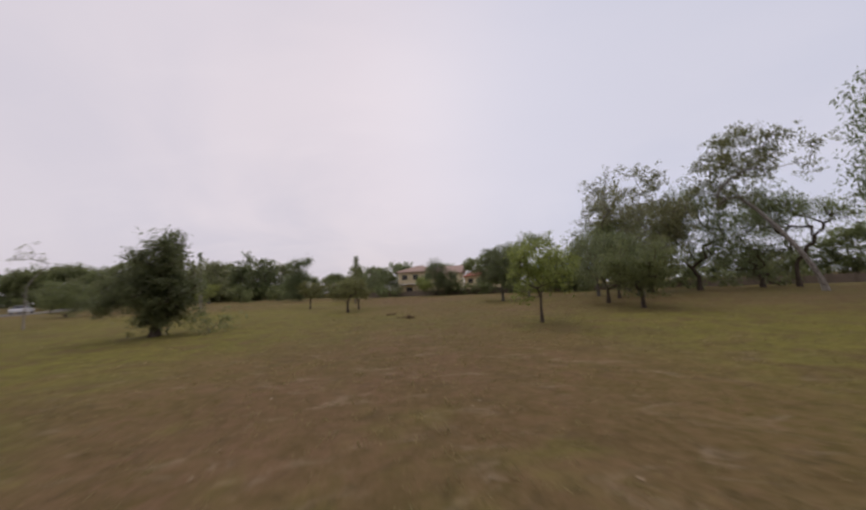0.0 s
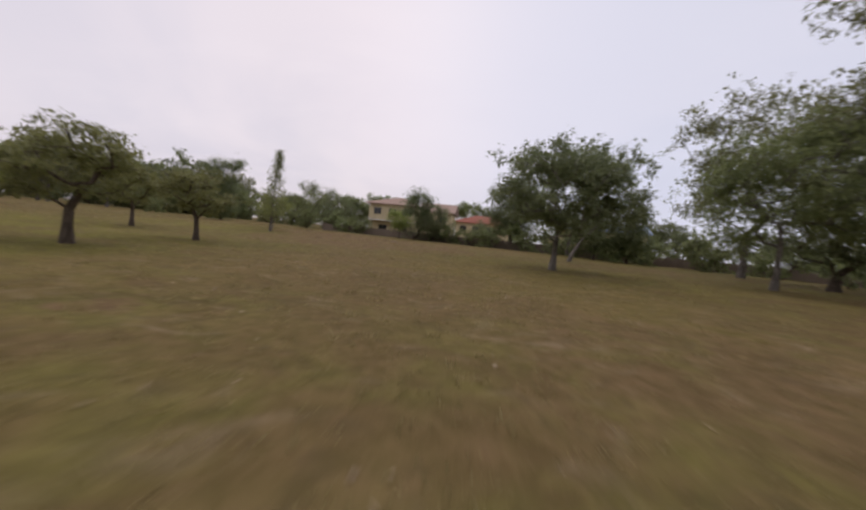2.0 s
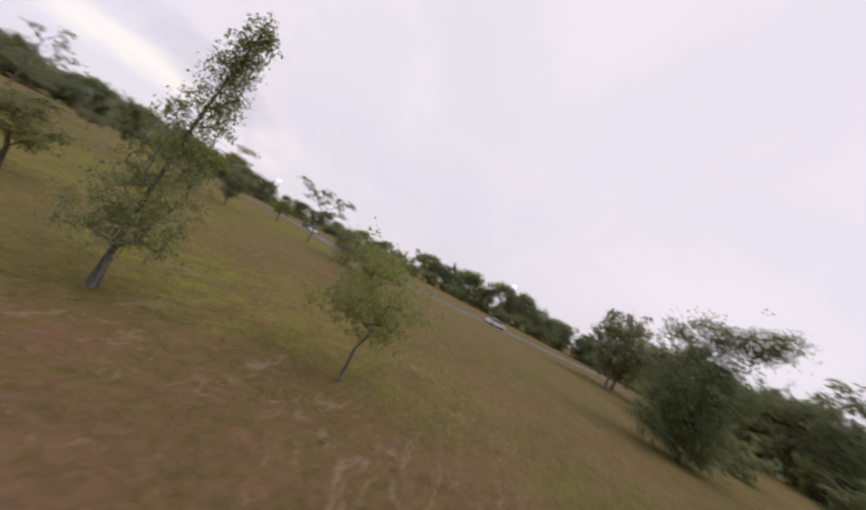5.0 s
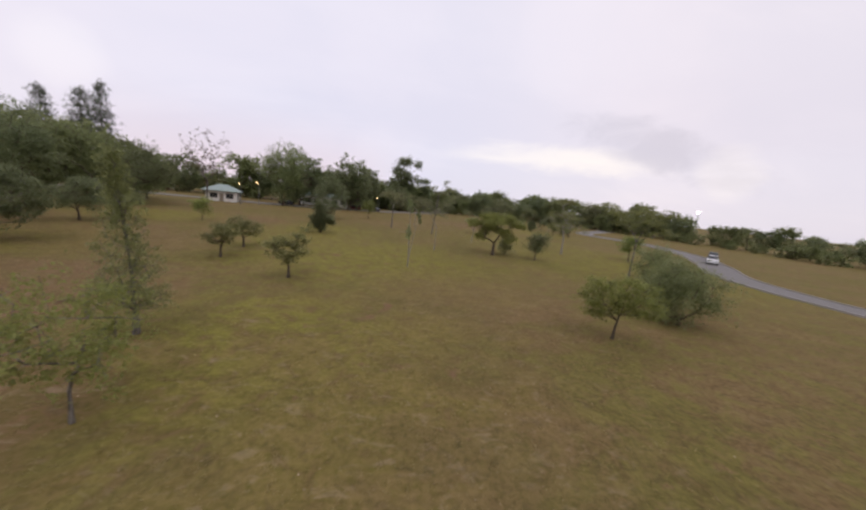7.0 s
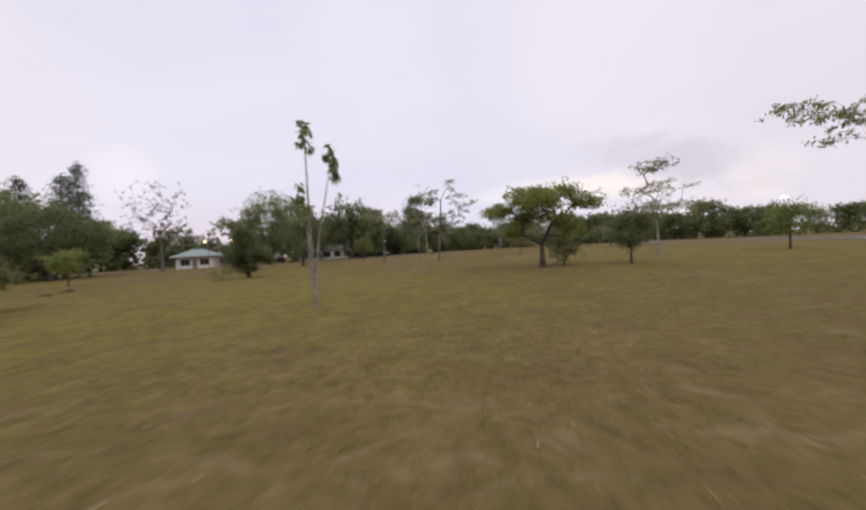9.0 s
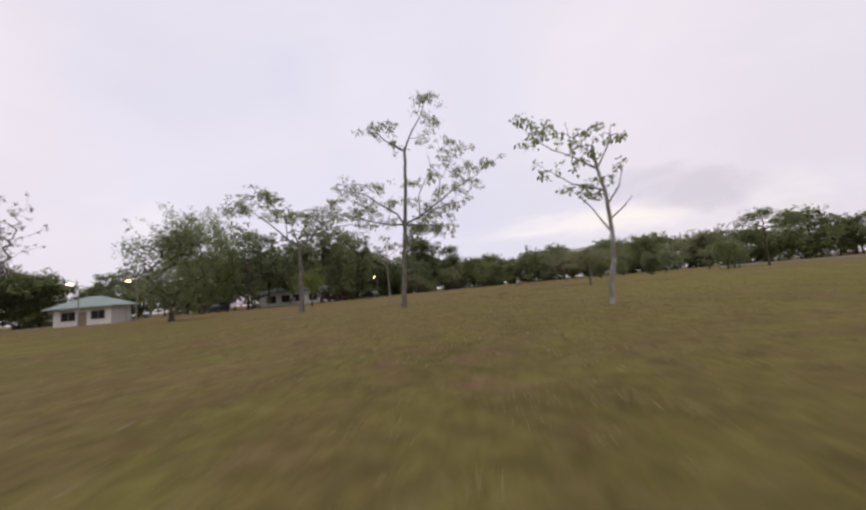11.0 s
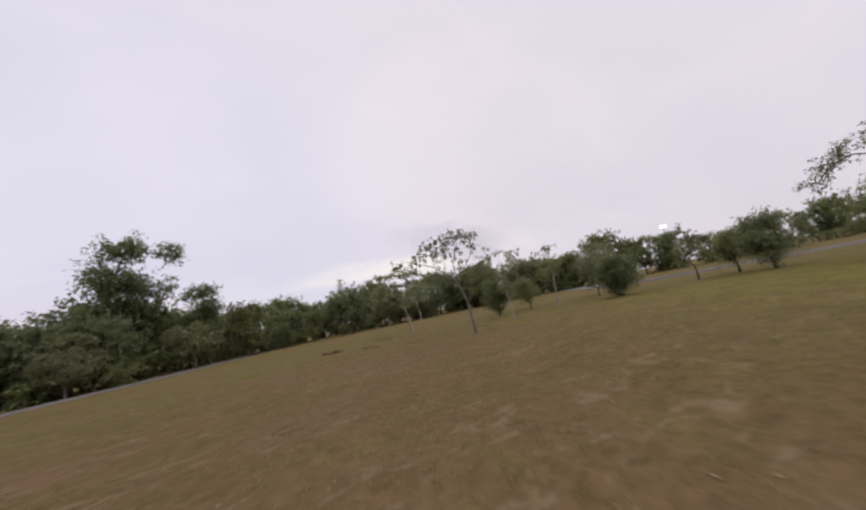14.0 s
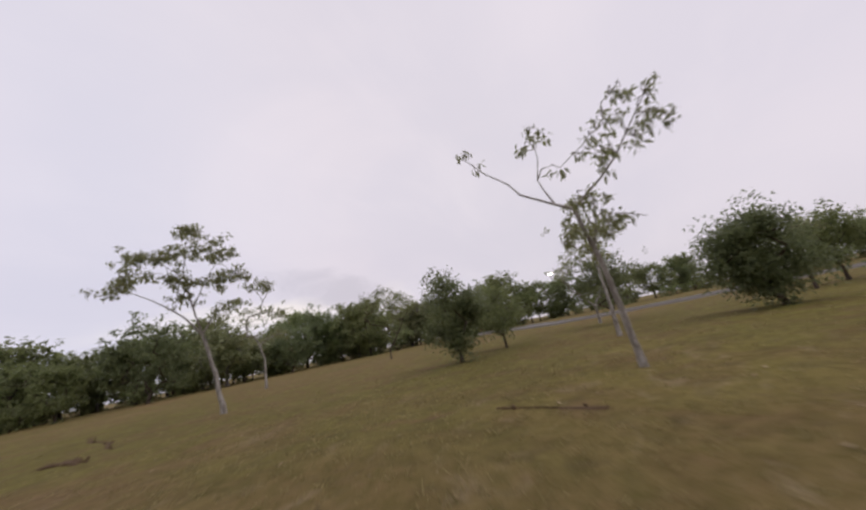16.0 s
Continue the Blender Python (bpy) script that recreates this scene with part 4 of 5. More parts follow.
limbed_tree(-52.05, -32.45, (-0.49, 0.87), [(0, 0), (0.0, 0.62), (-0.06, 1.37), (-0.18, 2.06), (-0.33, 2.62), (-0.43, 2.9)],
            [[(-0.35, 2.6), (-1.24, 3.05), (-2.5, 3.5), (-3.6, 3.6)], [(-0.43, 2.9), (-0.7, 3.1), (-1.22, 3.6), (-1.8, 4.0), (-2.4, 4.3), (-3.3, 4.6), (-4.2, 5.0)], [(-0.7, 3.1), (-1.31, 3.35), (-2.6, 3.8), (-3.8, 4.4)],
             [(-0.38, 2.85), (0.07, 3.55), (0.55, 4.2), (0.9, 4.7)], [(-0.43, 2.9), (-0.5, 3.9), (-0.17, 4.55), (0.1, 5.3)], [(-1.8, 4.0), (-1.82, 4.7), (-1.75, 5.4)], [(-1.24, 3.05), (-1.16, 4.1), (-1.06, 5.0)], [(-2.4, 4.3), (-2.8, 4.9), (-2.75, 5.4)]],
            [(a, b, 1.3 * r, int(1.8 * n)) for a, b, r, n in [(-1.4, 5.5, 0.3, 5), (-0.6, 5.5, 0.3, 5), (-3.7, 4.5, 0.25, 4), (-3.9, 4.1, 0.2, 3), (-3.3, 4.7, 0.25, 4), (-2.95, 5.0, 0.3, 5), (-2.7, 5.3, 0.3, 6), (-2.3, 4.9, 0.3, 5), (-1.8, 5.35, 0.35, 8), (-1.6, 4.6, 0.3, 6), (-1.0, 5.0, 0.35, 7), (-0.9, 4.4, 0.3, 5), (-0.4, 5.1, 0.35, 7), (-0.25, 4.5, 0.3, 6),
             (0.1, 5.4, 0.35, 8), (0.5, 5.2, 0.35, 8), (0.9, 5.1, 0.3, 7), (0.9, 4.6, 0.3, 6), (1.1, 3.9, 0.3, 5), (0.95, 3.3, 0.25, 4), (0.6, 3.7, 0.25, 4), (0.3, 3.3, 0.2, 3), (-0.1, 3.9, 0.25, 3), (-1.7, 3.6, 0.2, 2), (-2.9, 4.3, 0.3, 4), (-3.6, 3.6, 0.2, 3)]],
            "leaning half-bare tree with clusters of small dark leaves", 0.075, M_DARK, M_GREY, 80, 12, 0.11, 0.1, 0.6, 0.8, 0.8, 0.35)
limbed_tree(-57.25, -34.7, (-0.115, 0.993), [(0.12, 0), (0.07, 0.6), (0.01, 1.63), (-0.09, 2.37), (-0.14, 2.8)],
            [[(-0.14, 2.8), (-0.44, 3.05), (-1.1, 3.6), (-1.3, 3.98), (-1.9, 4.7), (-2.4, 5.5)], [(-0.46, 3.1), (-0.66, 3.77), (-0.58, 4.3), (-0.56, 4.9)], [(-0.12, 2.8), (0.42, 3.2), (0.78, 3.5), (1.4, 4.3)], [(0.01, 1.9), (0.13, 2.5), (0.2, 2.8)]],
            [(-2.4, 5.5, 0.2, 3), (-2.05, 5.0, 0.2, 2), (-0.8, 4.7, 0.3, 4), (-0.46, 4.75, 0.3, 4), (-0.4, 3.8, 0.2, 2), (0.19, 4.0, 0.25, 3), (0.56, 4.1, 0.3, 5), (0.8, 4.3, 0.3, 6), (1.06, 4.45, 0.25, 5), (1.5, 4.3, 0.2, 4), (1.4, 3.9, 0.25, 6), (0.95, 3.75, 0.3, 7), (0.7, 3.55, 0.25, 5), (0.43, 3.5, 0.25, 4),
             (0.12, 2.75, 0.25, 6), (0.41, 2.3, 0.3, 7), (-0.2, 2.3, 0.25, 5), (0.12, 2.35, 0.25, 6)],
            "white-stemmed tree leaning to one side with thin drooping leaves", 0.06, M_OLIVE, M_PALE, 81, 20, 0.14, 0.11, 0.35, 0.8)
small(-63.6, -35.6, 5.6, 1.2, 2.4, 0.07, "tiers", M_YOUNG, M_PALE, 182, 40, 36, 0.22, 0.17, aspect=0.4, droop=0.7, label="thin pale-stemmed tree with tufts of light leaves")
pale = limbed_tree(-56.8, -47.9, (-0.922, 0.386), [(0, 0), (-0.2, 1.3), (-0.45, 2.5), (-0.66, 3.2)],
            [[(-0.66, 3.2), (-1.18, 3.9), (-1.8, 4.4), (-2.57, 4.85), (-3.05, 5.0)], [(-0.66, 3.2), (-0.93, 4.3), (-1.17, 5.6), (-0.98, 6.9)], [(-0.66, 3.2), (-0.15, 4.1), (0.4, 4.4)], [(-1.1, 5.15), (-1.98, 6.2), (-2.76, 6.6)], [(-0.9, 4.2), (-0.3, 5.5), (0.1, 6.0)]],
            [(-3.0, 5.0, 0.4, 8), (-2.55, 5.2, 0.35, 7), (-2.7, 6.6, 0.4, 9), (-2.1, 6.4, 0.4, 8), (-1.5, 6.5, 0.4, 8), (-0.9, 6.95, 0.4, 9), (-0.45, 6.35, 0.4, 8), (0, 6.1, 0.4, 9), (0.45, 5.4, 0.4, 8), (-0.1, 5.1, 0.4, 7), (-1.0, 5.3, 0.4, 7), (-1.7, 5.4, 0.4, 7), (0.4, 4.4, 0.35, 8), (-0.34, 3.9, 0.3, 4), (-1.3, 4.7, 0.4, 6)],
            "pale-trunked tree with airy yellow-green crown", 0.1, M_OLIVE, M_PALE, 82, 36, 0.17, 0.2, 0.4, 0.8, 0.5, 0.7)
pale.scale = (0.9, 0.9, 0.9)
small(-63.5, -57.5, 8.4, 2.3, 2.2, 0.09, "tiers", M_OLIVE, M_PALE, 83, 55, 36, 0.24, 0.2, aspect=0.4, droop=0.8, label="thin pale tree in front of the dark wood")
small(-65.1, -31.2, 3.35, 1.35, 0.1, 0.13, "round", M_DARK, M_BARK, 84, 120, 96, 0.26, 0.15, label="round dark bushy tree on the bare slope")
small(-62.0, -40.8, 3.7, 1.25, 0.4, 0.09, "round", M_DARK, M_BARK, 85, 90, 75, 0.26, 0.15, label="dark bushy tree with leaves near the ground")
small(-66.2, -40.8, 3.2, 1.5, 0.7, 0.07, "round", M_MID, M_BARK, 86, 70, 60, 0.26, 0.15, label="small dull green tree on the dry slope")
small(-75.5, -57.0, 7.6, 3.8, 1.0, 0.09, "umbrella", M_MID, M_BARK, 87, 90, 50, 0.28, 0.18, label="small spreading tree before the wood")
small(-74.2, -37.8, 6.2, 2.3, 1.2, 0.10, "umbrella", M_OLIVE, M_PALE, 88, 70, 45, 0.3, 0.17, label="open airy tree beside the park road", **fine)
small(-71.0, -36.5, 4.4, 1.7, 0.8, 0.08, "round", M_DARK, M_BARK, 89, 70, 65, 0.26, 0.16, label="small dark tree by the road")
small(-71.9, -28.8, 3.7, 1.3, 1.3, 0.07, "umbrella", M_OLIVE, M_BARK, 90, 40, 26, 0.22, 0.16, label="thin half-bare tree by the road")
small(-74.7, -27.0, 3.8, 1.5, 0.7, 0.10, "round", M_MID, M_BARK, 91, 90, 65, 0.28, 0.16, label="round green tree by the road")
small(-71.6, -24.4, 4.6, 1.7, 0.5, 0.11, "round", M_DARK, M_BARK, 191, 100, 75, 0.28, 0.16, label="round dark green tree beside the park road")
tree(18.6, -17.2, 17.0, 5.2, 5.0, 0.22, "round", M_RUST, M_GREY, 92, 190, 12, 0.25, 0.24, label="tall nearly bare tree with reddish dry leaves")
tree(5.0, -47.0, 10.0, 5.0, 2.5, 0.22, "umbrella", M_RUST, M_GREY, 93, 110, 24, 0.4, 0.25, label="spreading half-bare tree with dry pinkish leaves")

# ---- woods all round ----
wood_round = tree(2, -60, 13.0, 6.0, 0.7, 0.35, "round", M_DARK, M_BARK, 101, 150, 36, 0.75, 0.62, sides=4, label="large dark tree of the wood edge", group="trees of the wood edge")
wood_mid = tree(-36, -98, 10.0, 4.6, 0.6, 0.28, "round", M_MID, M_BARK, 102, 125, 36, 0.62, 0.55, sides=4, label="green tree of the wood edge", group="trees of the wood edge")
wood_flat = tree(-56, -114, 9.0, 5.2, 2.2, 0.26, "umbrella", M_MID, M_BARK, 103, 120, 36, 0.55, 0.5, sides=4, label="spreading tree of the wood edge", group="trees of the wood edge")
wood_olive = tree(-25, -78, 8.0, 3.6, 1.2, 0.22, "round", M_OLIVE, M_GREY, 104, 105, 36, 0.48, 0.45, sides=4, label="grey-green tree of the wood edge", group="trees of the wood edge")
wood_shrub = tree(-46, -104, 3.4, 2.6, 0.2, 0.12, "round", M_MID, M_BARK, 105, 42, 24, 0.4, 0.44, sides=4, label="low bush at the foot of the wood", category="bush", name="bush", group="bushes at the wood edge")
gum = tree(-27.6, -92.4, 24.5, 6.5, 6.0, 0.45, leaves=M_DARK, wood=M_GREY, seed=106, per=56, spread=0.75, size=0.55, right=(-0.99, -0.142),
           blobs=[(0.4, 0, 21.6, 3.4, 2.0, 44), (-2.2, 0, 16.8, 3.0, 2.4, 42), (2.0, 0, 16.0, 2.6, 2.2, 32), (-1.5, 0, 11.5, 3.4, 1.8, 34), (3.0, 0, 11.0, 2.6, 1.5, 22), (6.8, 0, 21.6, 1.7, 1.5, 16), (5.6, 0, 14.5, 1.6, 1.7, 14), (0, 2.4, 15, 2.4, 2.8, 22), (0, -2.4, 15, 2.4, 2.8, 22)],
           label="very tall dark tree above the wood", group="tall trees")
pine = tree(61.7, -48.5, 29.0, 6.0, 6.0, 0.45, "column", M_PINE, M_BARK, 107, 240, 36, 0.6, 0.8, label="tall dark feathery conifer", category="conifer", name="conifer", group="conifers", flat=0.6, droop=-0.4, aspect=0.16)
kinds = [wood_round, wood_mid, wood_flat, wood_olive]
wr = random.Random(7)


def belt(points, count, depth, lo, hi, bushes=0.3, mix=(0.3, 0.3, 0.2, 0.2)):
    """A row of trees and bushes along a line, deep and uneven."""
    legs = [(Vector(a), Vector(b)) for a, b in zip(points, points[1:])]
    total = sum((b - a).length for a, b in legs)
    for k in range(count):
        s = (k + wr.uniform(0.1, 0.9)) / count * total
        for a, b in legs:
            if s <= (b - a).length:
                break
            s -= (b - a).length
        p = a + (b - a).normalized() * s
        out = Vector((b - a)).normalized()
        p = p + Vector((-out.y, out.x)) * wr.uniform(0, depth)
        ob = wr.choices(kinds, mix)[0]
        H = {wood_round: 13.0, wood_mid: 10.0, wood_flat: 9.0, wood_olive: 8.0}[ob]
        s = wr.uniform(lo, hi) / H
        again(ob, p.x, p.y, s * wr.uniform(0.9, 1.15), wr.uniform(0, 360), s)
        for _ in range(int(bushes + wr.random())):
            again(wood_shrub, p.x + wr.uniform(-5, 5), p.y + wr.uniform(-5, 5), wr.uniform(0.7, 1.3), wr.uniform(0, 360))


def hedge(points, step, lo, hi):
    """Low bushes close together along a line."""
    for a, b in zip(points, points[1:]):
        a, b = Vector(a), Vector(b)
        n = int((b - a).length / step)
        for i in range(n):
            p = a.lerp(b, (i + wr.random()) / n)
            again(wood_shrub, p.x + wr.uniform(-3, 3), p.y + wr.uniform(-3, 3), wr.uniform(lo, hi), wr.uniform(0, 360))


belt([(84, -44), (44, -62), (10, -68), (-14, -76), (-34, -94), (-56, -112), (-84, -112), (-112, -94), (-134, -66)], 74, 16, 7, 14.5, 0.8)
belt([(-134, -66), (-146, -20), (-156, 18)], 20, 20, 6.5, 10.5, 0.8)
belt([(10, -62), (-12, -68), (-26, -80)], 9, 8, 8, 12, 1.0)
hedge([(84, -44), (44, -62), (10, -68), (-14, -76), (-34, -94), (-56, -112), (-84, -112), (-112, -94), (-134, -60), (-140, -20)], 8.0, 0.7, 1.9)
belt([(-158, 20), (-160, 40), (-145, 95), (-100, 122)], 36, 30, 10, 16, 0.8)
hedge([(-140, -20), (-158, 30), (-143, 95), (-100, 120), (-60, 108), (-30, 98)], 5, 1.2, 1.8)
belt([(-100, 122), (-72, 112), (-56, 106)], 14, 18, 10, 15, 1.6)
belt([(-56, 106), (-44, 104), (-24, 98)], 9, 14, 5.5, 7.5, 1.6)
belt([(-24, 108), (0, 122), (30, 116), (60, 94), (86, 50), (92, 0), (80, -40)], 42, 22, 7, 12, 1.6)
for bx, by, s, z in [(-62, 80, 1.3, 1.65), (-57, 85, 1.2, 1.5), (-67, 83, 1.2, 1.4)]:
    again(wood_olive, bx, by, s, 50 * by, z)
for bx, by, s, z in [(-9, -46.5, 1.15, 1.25), (6.5, -48.3, 1.2, 1.3), (-11.7, -55.6, 1.15, 1.2)]:
    again(wood_round, bx, by, s, 50 * by, z)
for bx, by, s in [(6, 69, 0.9), (9, 67, 0.8), (15, 63, 1.0), (20, 62, 0.8), (24, 60.5, 1.1), (28, 58.5, 0.9), (33, 55.5, 1.1), (38, 52, 1.2), (42, 48, 1.0), (34, 44, 0.9), (44, 42, 1.1), (-46, 80, 1.2), (-38, 82, 1.0), (-11, 72.5, 0.8), (-8, 72, 0.7), (11, 64, 0.9), (26, 57, 0.8), (31, 53, 0.9), (17.2, 59.6, 0.5), (19.6, 57.4, 0.55), (22.4, 55.0, 0.65), (24.0, 53.0, 0.6)]:
    again(wood_shrub, bx, by, s, 40 * bx)
again(gum, -39.0, -98, 0.66, 120)
for bx, by, s in [(30, -16, 0.7), (33, -12, 0.85), (36, -3, 0.95), (41, 5, 0.9), (47, 14, 1.0), (40, -10, 1.0), (45, -2, 1.0)]:
    again(wood_flat if by % 2 else wood_mid, bx, by, s * 1.4, 50 * by)
hedge([(33, -10), (38, 0), (42, 6), (48, 16)], 3.5, 1.2, 1.8)
again(pine, 71, -54, 1.25, 50, 0.95)
again(pine, 78, -50, 1.15, 200, 0.9)
again(pine, 82, -40, 1.0, 150)
wr = random.Random(23)
belt([(-16, -72), (-34, -88), (-56, -104), (-84, -104), (-106, -90)], 11, -7, 5.0, 12.5, 0.5)
belt([(6, -88), (-24, -104), (-54, -132), (-88, -130), (-122, -106), (-150, -70)], 40, 14, 8, 14, 1.5)



# ---- roads ----
def road(points, width, name, label, kerbs=True):
    pts = [Vector(p) for p in points]
    line = []
    for k in range(len(pts) - 1):
        a, b, c, d = pts[max(0, k - 1)], pts[k], pts[k + 1], pts[min(len(pts) - 1, k + 2)]
        for i in range(10):
            t = i / 10
            line.append(0.5 * (2 * b + (c - a) * t + (2 * a - 5 * b + 4 * c - d) * t * t + (3 * b - a - 3 * c + d) * t ** 3))
    line.append(pts[-1])
    root = None
    for off, w, z0, z1, mat, nm in [(0, width, -0.3, 0.03, M_ROAD, name)] + ([(width / 2 + 0.08, 0.16, -0.3, 0.16, M_KERB, "kerb"), (-width / 2 - 0.08, 0.16, -0.3, 0.16, M_KERB, "kerb")] if kerbs else []):
        v, f = [], []
        for i, p in enumerate(line):
            d = (line[min(i + 1, len(line) - 1)] - line[max(i - 1, 0)]).normalized()
            s = Vector((d.y, -d.x))
            for e, z in ((-0.5, z0), (-0.5, z1), (0.5, z1), (0.5, z0)):
                q = p + s * (off + e * w)
                v.append((q.x, q.y, max(gz(p.x, p.y), gz(q.x, q.y)) + z))
            if i:
                k = 4 * i
                f += [(k - 4 + j, k - 4 + j + 1, k + j + 1, k + j) for j in range(3)]
        me = mesh_of(nm, v, f, mat)
        if root is None:
            root = thing(nm, label, "road", kind="structure", data=me)
        else:
            part(nm, me, root, "pale concrete kerb")
    return root


road([(83, -23), (50, -36), (12.2, -41.0), (-14.2, -53.5), (-33, -74.0), (-44, -92), (-52, -112)], 6.0, "road", "grey asphalt road along the wood", False)
road([(-124, -76), (-102, -56), (-88, -38), (-93.9, -18.2), (-89.0, -0.9), (-79, 14), (-68, 28), (-68, 48), (-84, 76), (-106, 98)], 5.0, "road", "narrow winding asphalt park road with pale kerbs")


# ---- boundary fence ----
def fence(points):
    root = thing("fence", "weathered grey corrugated sheet fence along the field", "fence", kind="")
    post_me = block("post", (-0.06, -0.06, -0.2, 0.06, 0.06, 1.3), M_FENCE, 0.01)
    rnd = random.Random(3)
    panels = []
    for k in range(3):
        v, f = [], []
        top = rnd.uniform(1.05, 1.25)
        for i in range(49):
            x, y = 2.4 * i / 48, 0.025 * math.sin(i * math.pi / 2) + 0.01 * math.sin(i * 0.3 + k)
            h = top + 0.02 * math.sin(i * 0.7 + k)
            v += [(x, y - 0.004, -0.05), (x, y - 0.004, h), (x, y + 0.004, h), (x, y + 0.004, -0.05)]
            if i:
                q = 4 * i
                f += [(q - 4 + s, q - 4 + (s + 1) % 4, q + (s + 1) % 4, q + s) for s in range(4)]
        panels.append(mesh_of("panel", v, f, M_FENCE))
    for a, b in zip(points, points[1:]):
        a, b = Vector(a), Vector(b)
        n = max(1, round((b - a).length / 2.4))
        ang = math.degrees(math.atan2((b - a).y, (b - a).x))
        for i in range(n):
            p = a + (b - a) * i / n
            at = pose(p.x, p.y, gz(p.x, p.y), rnd.uniform(-1.5, 1.5), 0, ang)
            part("post", post_me, root, at=at)
            part("panel", rnd.choice(panels), root, at=at @ Matrix.Diagonal(((b - a).length / n / 2.4, 1, 1, 1)))
    return root


fence([(-14, 74.2), (-12, 74), (2, 72), (13, 65.5), (30, 61), (46, 51), (58, 36)])


# ---- houses ----
def window(parent, x, z, w, h, y=0.0, face=-1, name="window"):
    """A framed window on a wall that faces -y or +y."""
    o = face * 0.03
    fr = part(name, block("window", [(x - w / 2 - 0.06, y + o - 0.04, z - 0.06, x - w / 2, y + o + 0.04, z + h + 0.06), (x + w / 2, y + o - 0.04, z - 0.06, x + w / 2 + 0.06, y + o + 0.04, z + h + 0.06),
                                  (x - w / 2, y + o - 0.04, z + h, x + w / 2, y + o + 0.04, z + h + 0.06), (x - w / 2, y + o - 0.06, z - 0.06, x + w / 2, y + o + 0.06, z), (x - 0.025, y + o - 0.03, z, x + 0.025, y + o + 0.03, z + h)], M_FRAME), parent)
    part("pane", block("pane", (x - w / 2, y + face * 0.012 - 0.008, z, x + w / 2, y + face * 0.012 + 0.008, z + h), M_GLASS), fr)


def hip(x0, y0, x1, y1, z, rise, over=0.6, gable=False, thick=0.18):
    """A hipped or gabled roof over a plan, with eaves and thickness."""
    x0, y0, x1, y1 = x0 - over, y0 - over, x1 + over, y1 + over
    ym, r = (y0 + y1) / 2, (0.0 if gable else min((y1 - y0) / 2, (x1 - x0) / 2 - 0.2))
    v = [(x0, y0, z), (x1, y0, z), (x1, y1, z), (x0, y1, z), (x0 + r, ym, z + rise), (x1 - r, ym, z + rise)]
    v += [(a, b, c - thick) for a, b, c in v]
    f = [(0, 1, 5, 4), (1, 2, 5), (2, 3, 4, 5), (3, 0, 4)]
    f += [tuple(i + 6 for i in reversed(q)) for q in f] + [(1, 0, 6, 7), (2, 1, 7, 8), (3, 2, 8, 9), (0, 3, 9, 6)]
    return v, f


def tiled(name, v, f, mat, parent, label, ribs=0.45):
    """A roof with raised rows running down its slopes."""
    roof = part(name, mesh_of(name, v, f, mat), parent, label)
    V = [Vector(p) for p in v]
    bm = bmesh.new()
    for lo, hi, tl, tr in ((0, 1, 4, 5), (2, 3, 5, 4)):
        a, b, c, d = V[lo], V[hi], V[tl], V[tr]
        n = max(2, int((b - a).length / ribs))
        for i in range(1, n):
            p = a.lerp(b, i / n)
            x = min(max(p.x, min(c.x, d.x)), max(c.x, d.x))
            run = min(1.0, 1.0 - abs(p.x - x) / max(0.01, abs(a.x - c.x) if p.x < x or a.x < b.x and p.x < x else abs(b.x - d.x)))
            q = Vector((p.x, p.y + (c.y - p.y) * max(0.05, run), p.z + (c.z - p.z) * max(0.05, run)))
            rod(bm, p + Vector((0, 0, 0.02)), q + Vector((0, 0, 0.02)), 0.05, 0.05, 5)
    part("ribs", bm_mesh("ribs", bm, mat), roof)
    return roof


def villa(m):
    root = thing("house", "cream two-storey house with a pale tan hipped roof", "house", m)
    part("wall", block("wall", [(0, 0, 2.9, 9.5, 8, 5.9), (0.2, 1.6, -0.3, 9.5, 8, 2.9), (0.1, 0.1, -0.3, 0.4, 0.4, 2.9), (4.6, 0.1, -0.3, 4.9, 0.4, 2.9)], M_CREAM), root)
    v, f = hip(0, 0, 9.5, 8, 5.95, 1.7)
    tiled("roof", v, f, M_TAN, root, "pale tan tiled roof")
    part("band", block("band", (-0.05, -0.05, 2.75, 9.55, 1.55, 2.92), M_WHITE), root)
    for x in (1.7, 4.6, 7.6):
        window(root, x, 4.0, 1.3, 1.1)
    for x in (2.4, 6.4):
        window(root, x, 0.7, 1.5, 1.3, 1.6)
    part("door", block("door", (4.0, 1.55, -0.1, 4.9, 1.6, 2.0), M_FRAME), root)
    wing = [(9.6, 2, -0.3, 15.5, 9, 5.3)]
    part("wing_wall", block("wing_wall", wing, M_CREAM), root)
    v, f = hip(9.6, 2, 15.5, 9, 5.35, 1.9, gable=True)
    tiled("wing_roof", v, f, M_TAN, root, "pale tan gabled roof")
    for x in (11.2, 13.8):
        window(root, x, 3.6, 1.2, 1.1, 2.0)
    return root


villa(pose(-8.4, 83.8, gz(-9, 80), 0, 0, -12))


def red_house(m):
    root = thing("house", "yellowish house with a ribbed red roof behind trees", "house", m)
    part("wall", block("wall", (0, 0, -0.3, 12, 8, 4.6), M_CREAM), root)
    v, f = hip(0, 0, 12, 8, 4.65, 1.9)
    tiled("roof", v, f, M_TILE, root, "red ribbed roof")
    for x in (1.8, 4.6, 7.6, 10.4):
        window(root, x, 2.6, 1.3, 1.2)
    return root


red_house(pose(9.5, 96, gz(9, 96), 0, 0, -15))


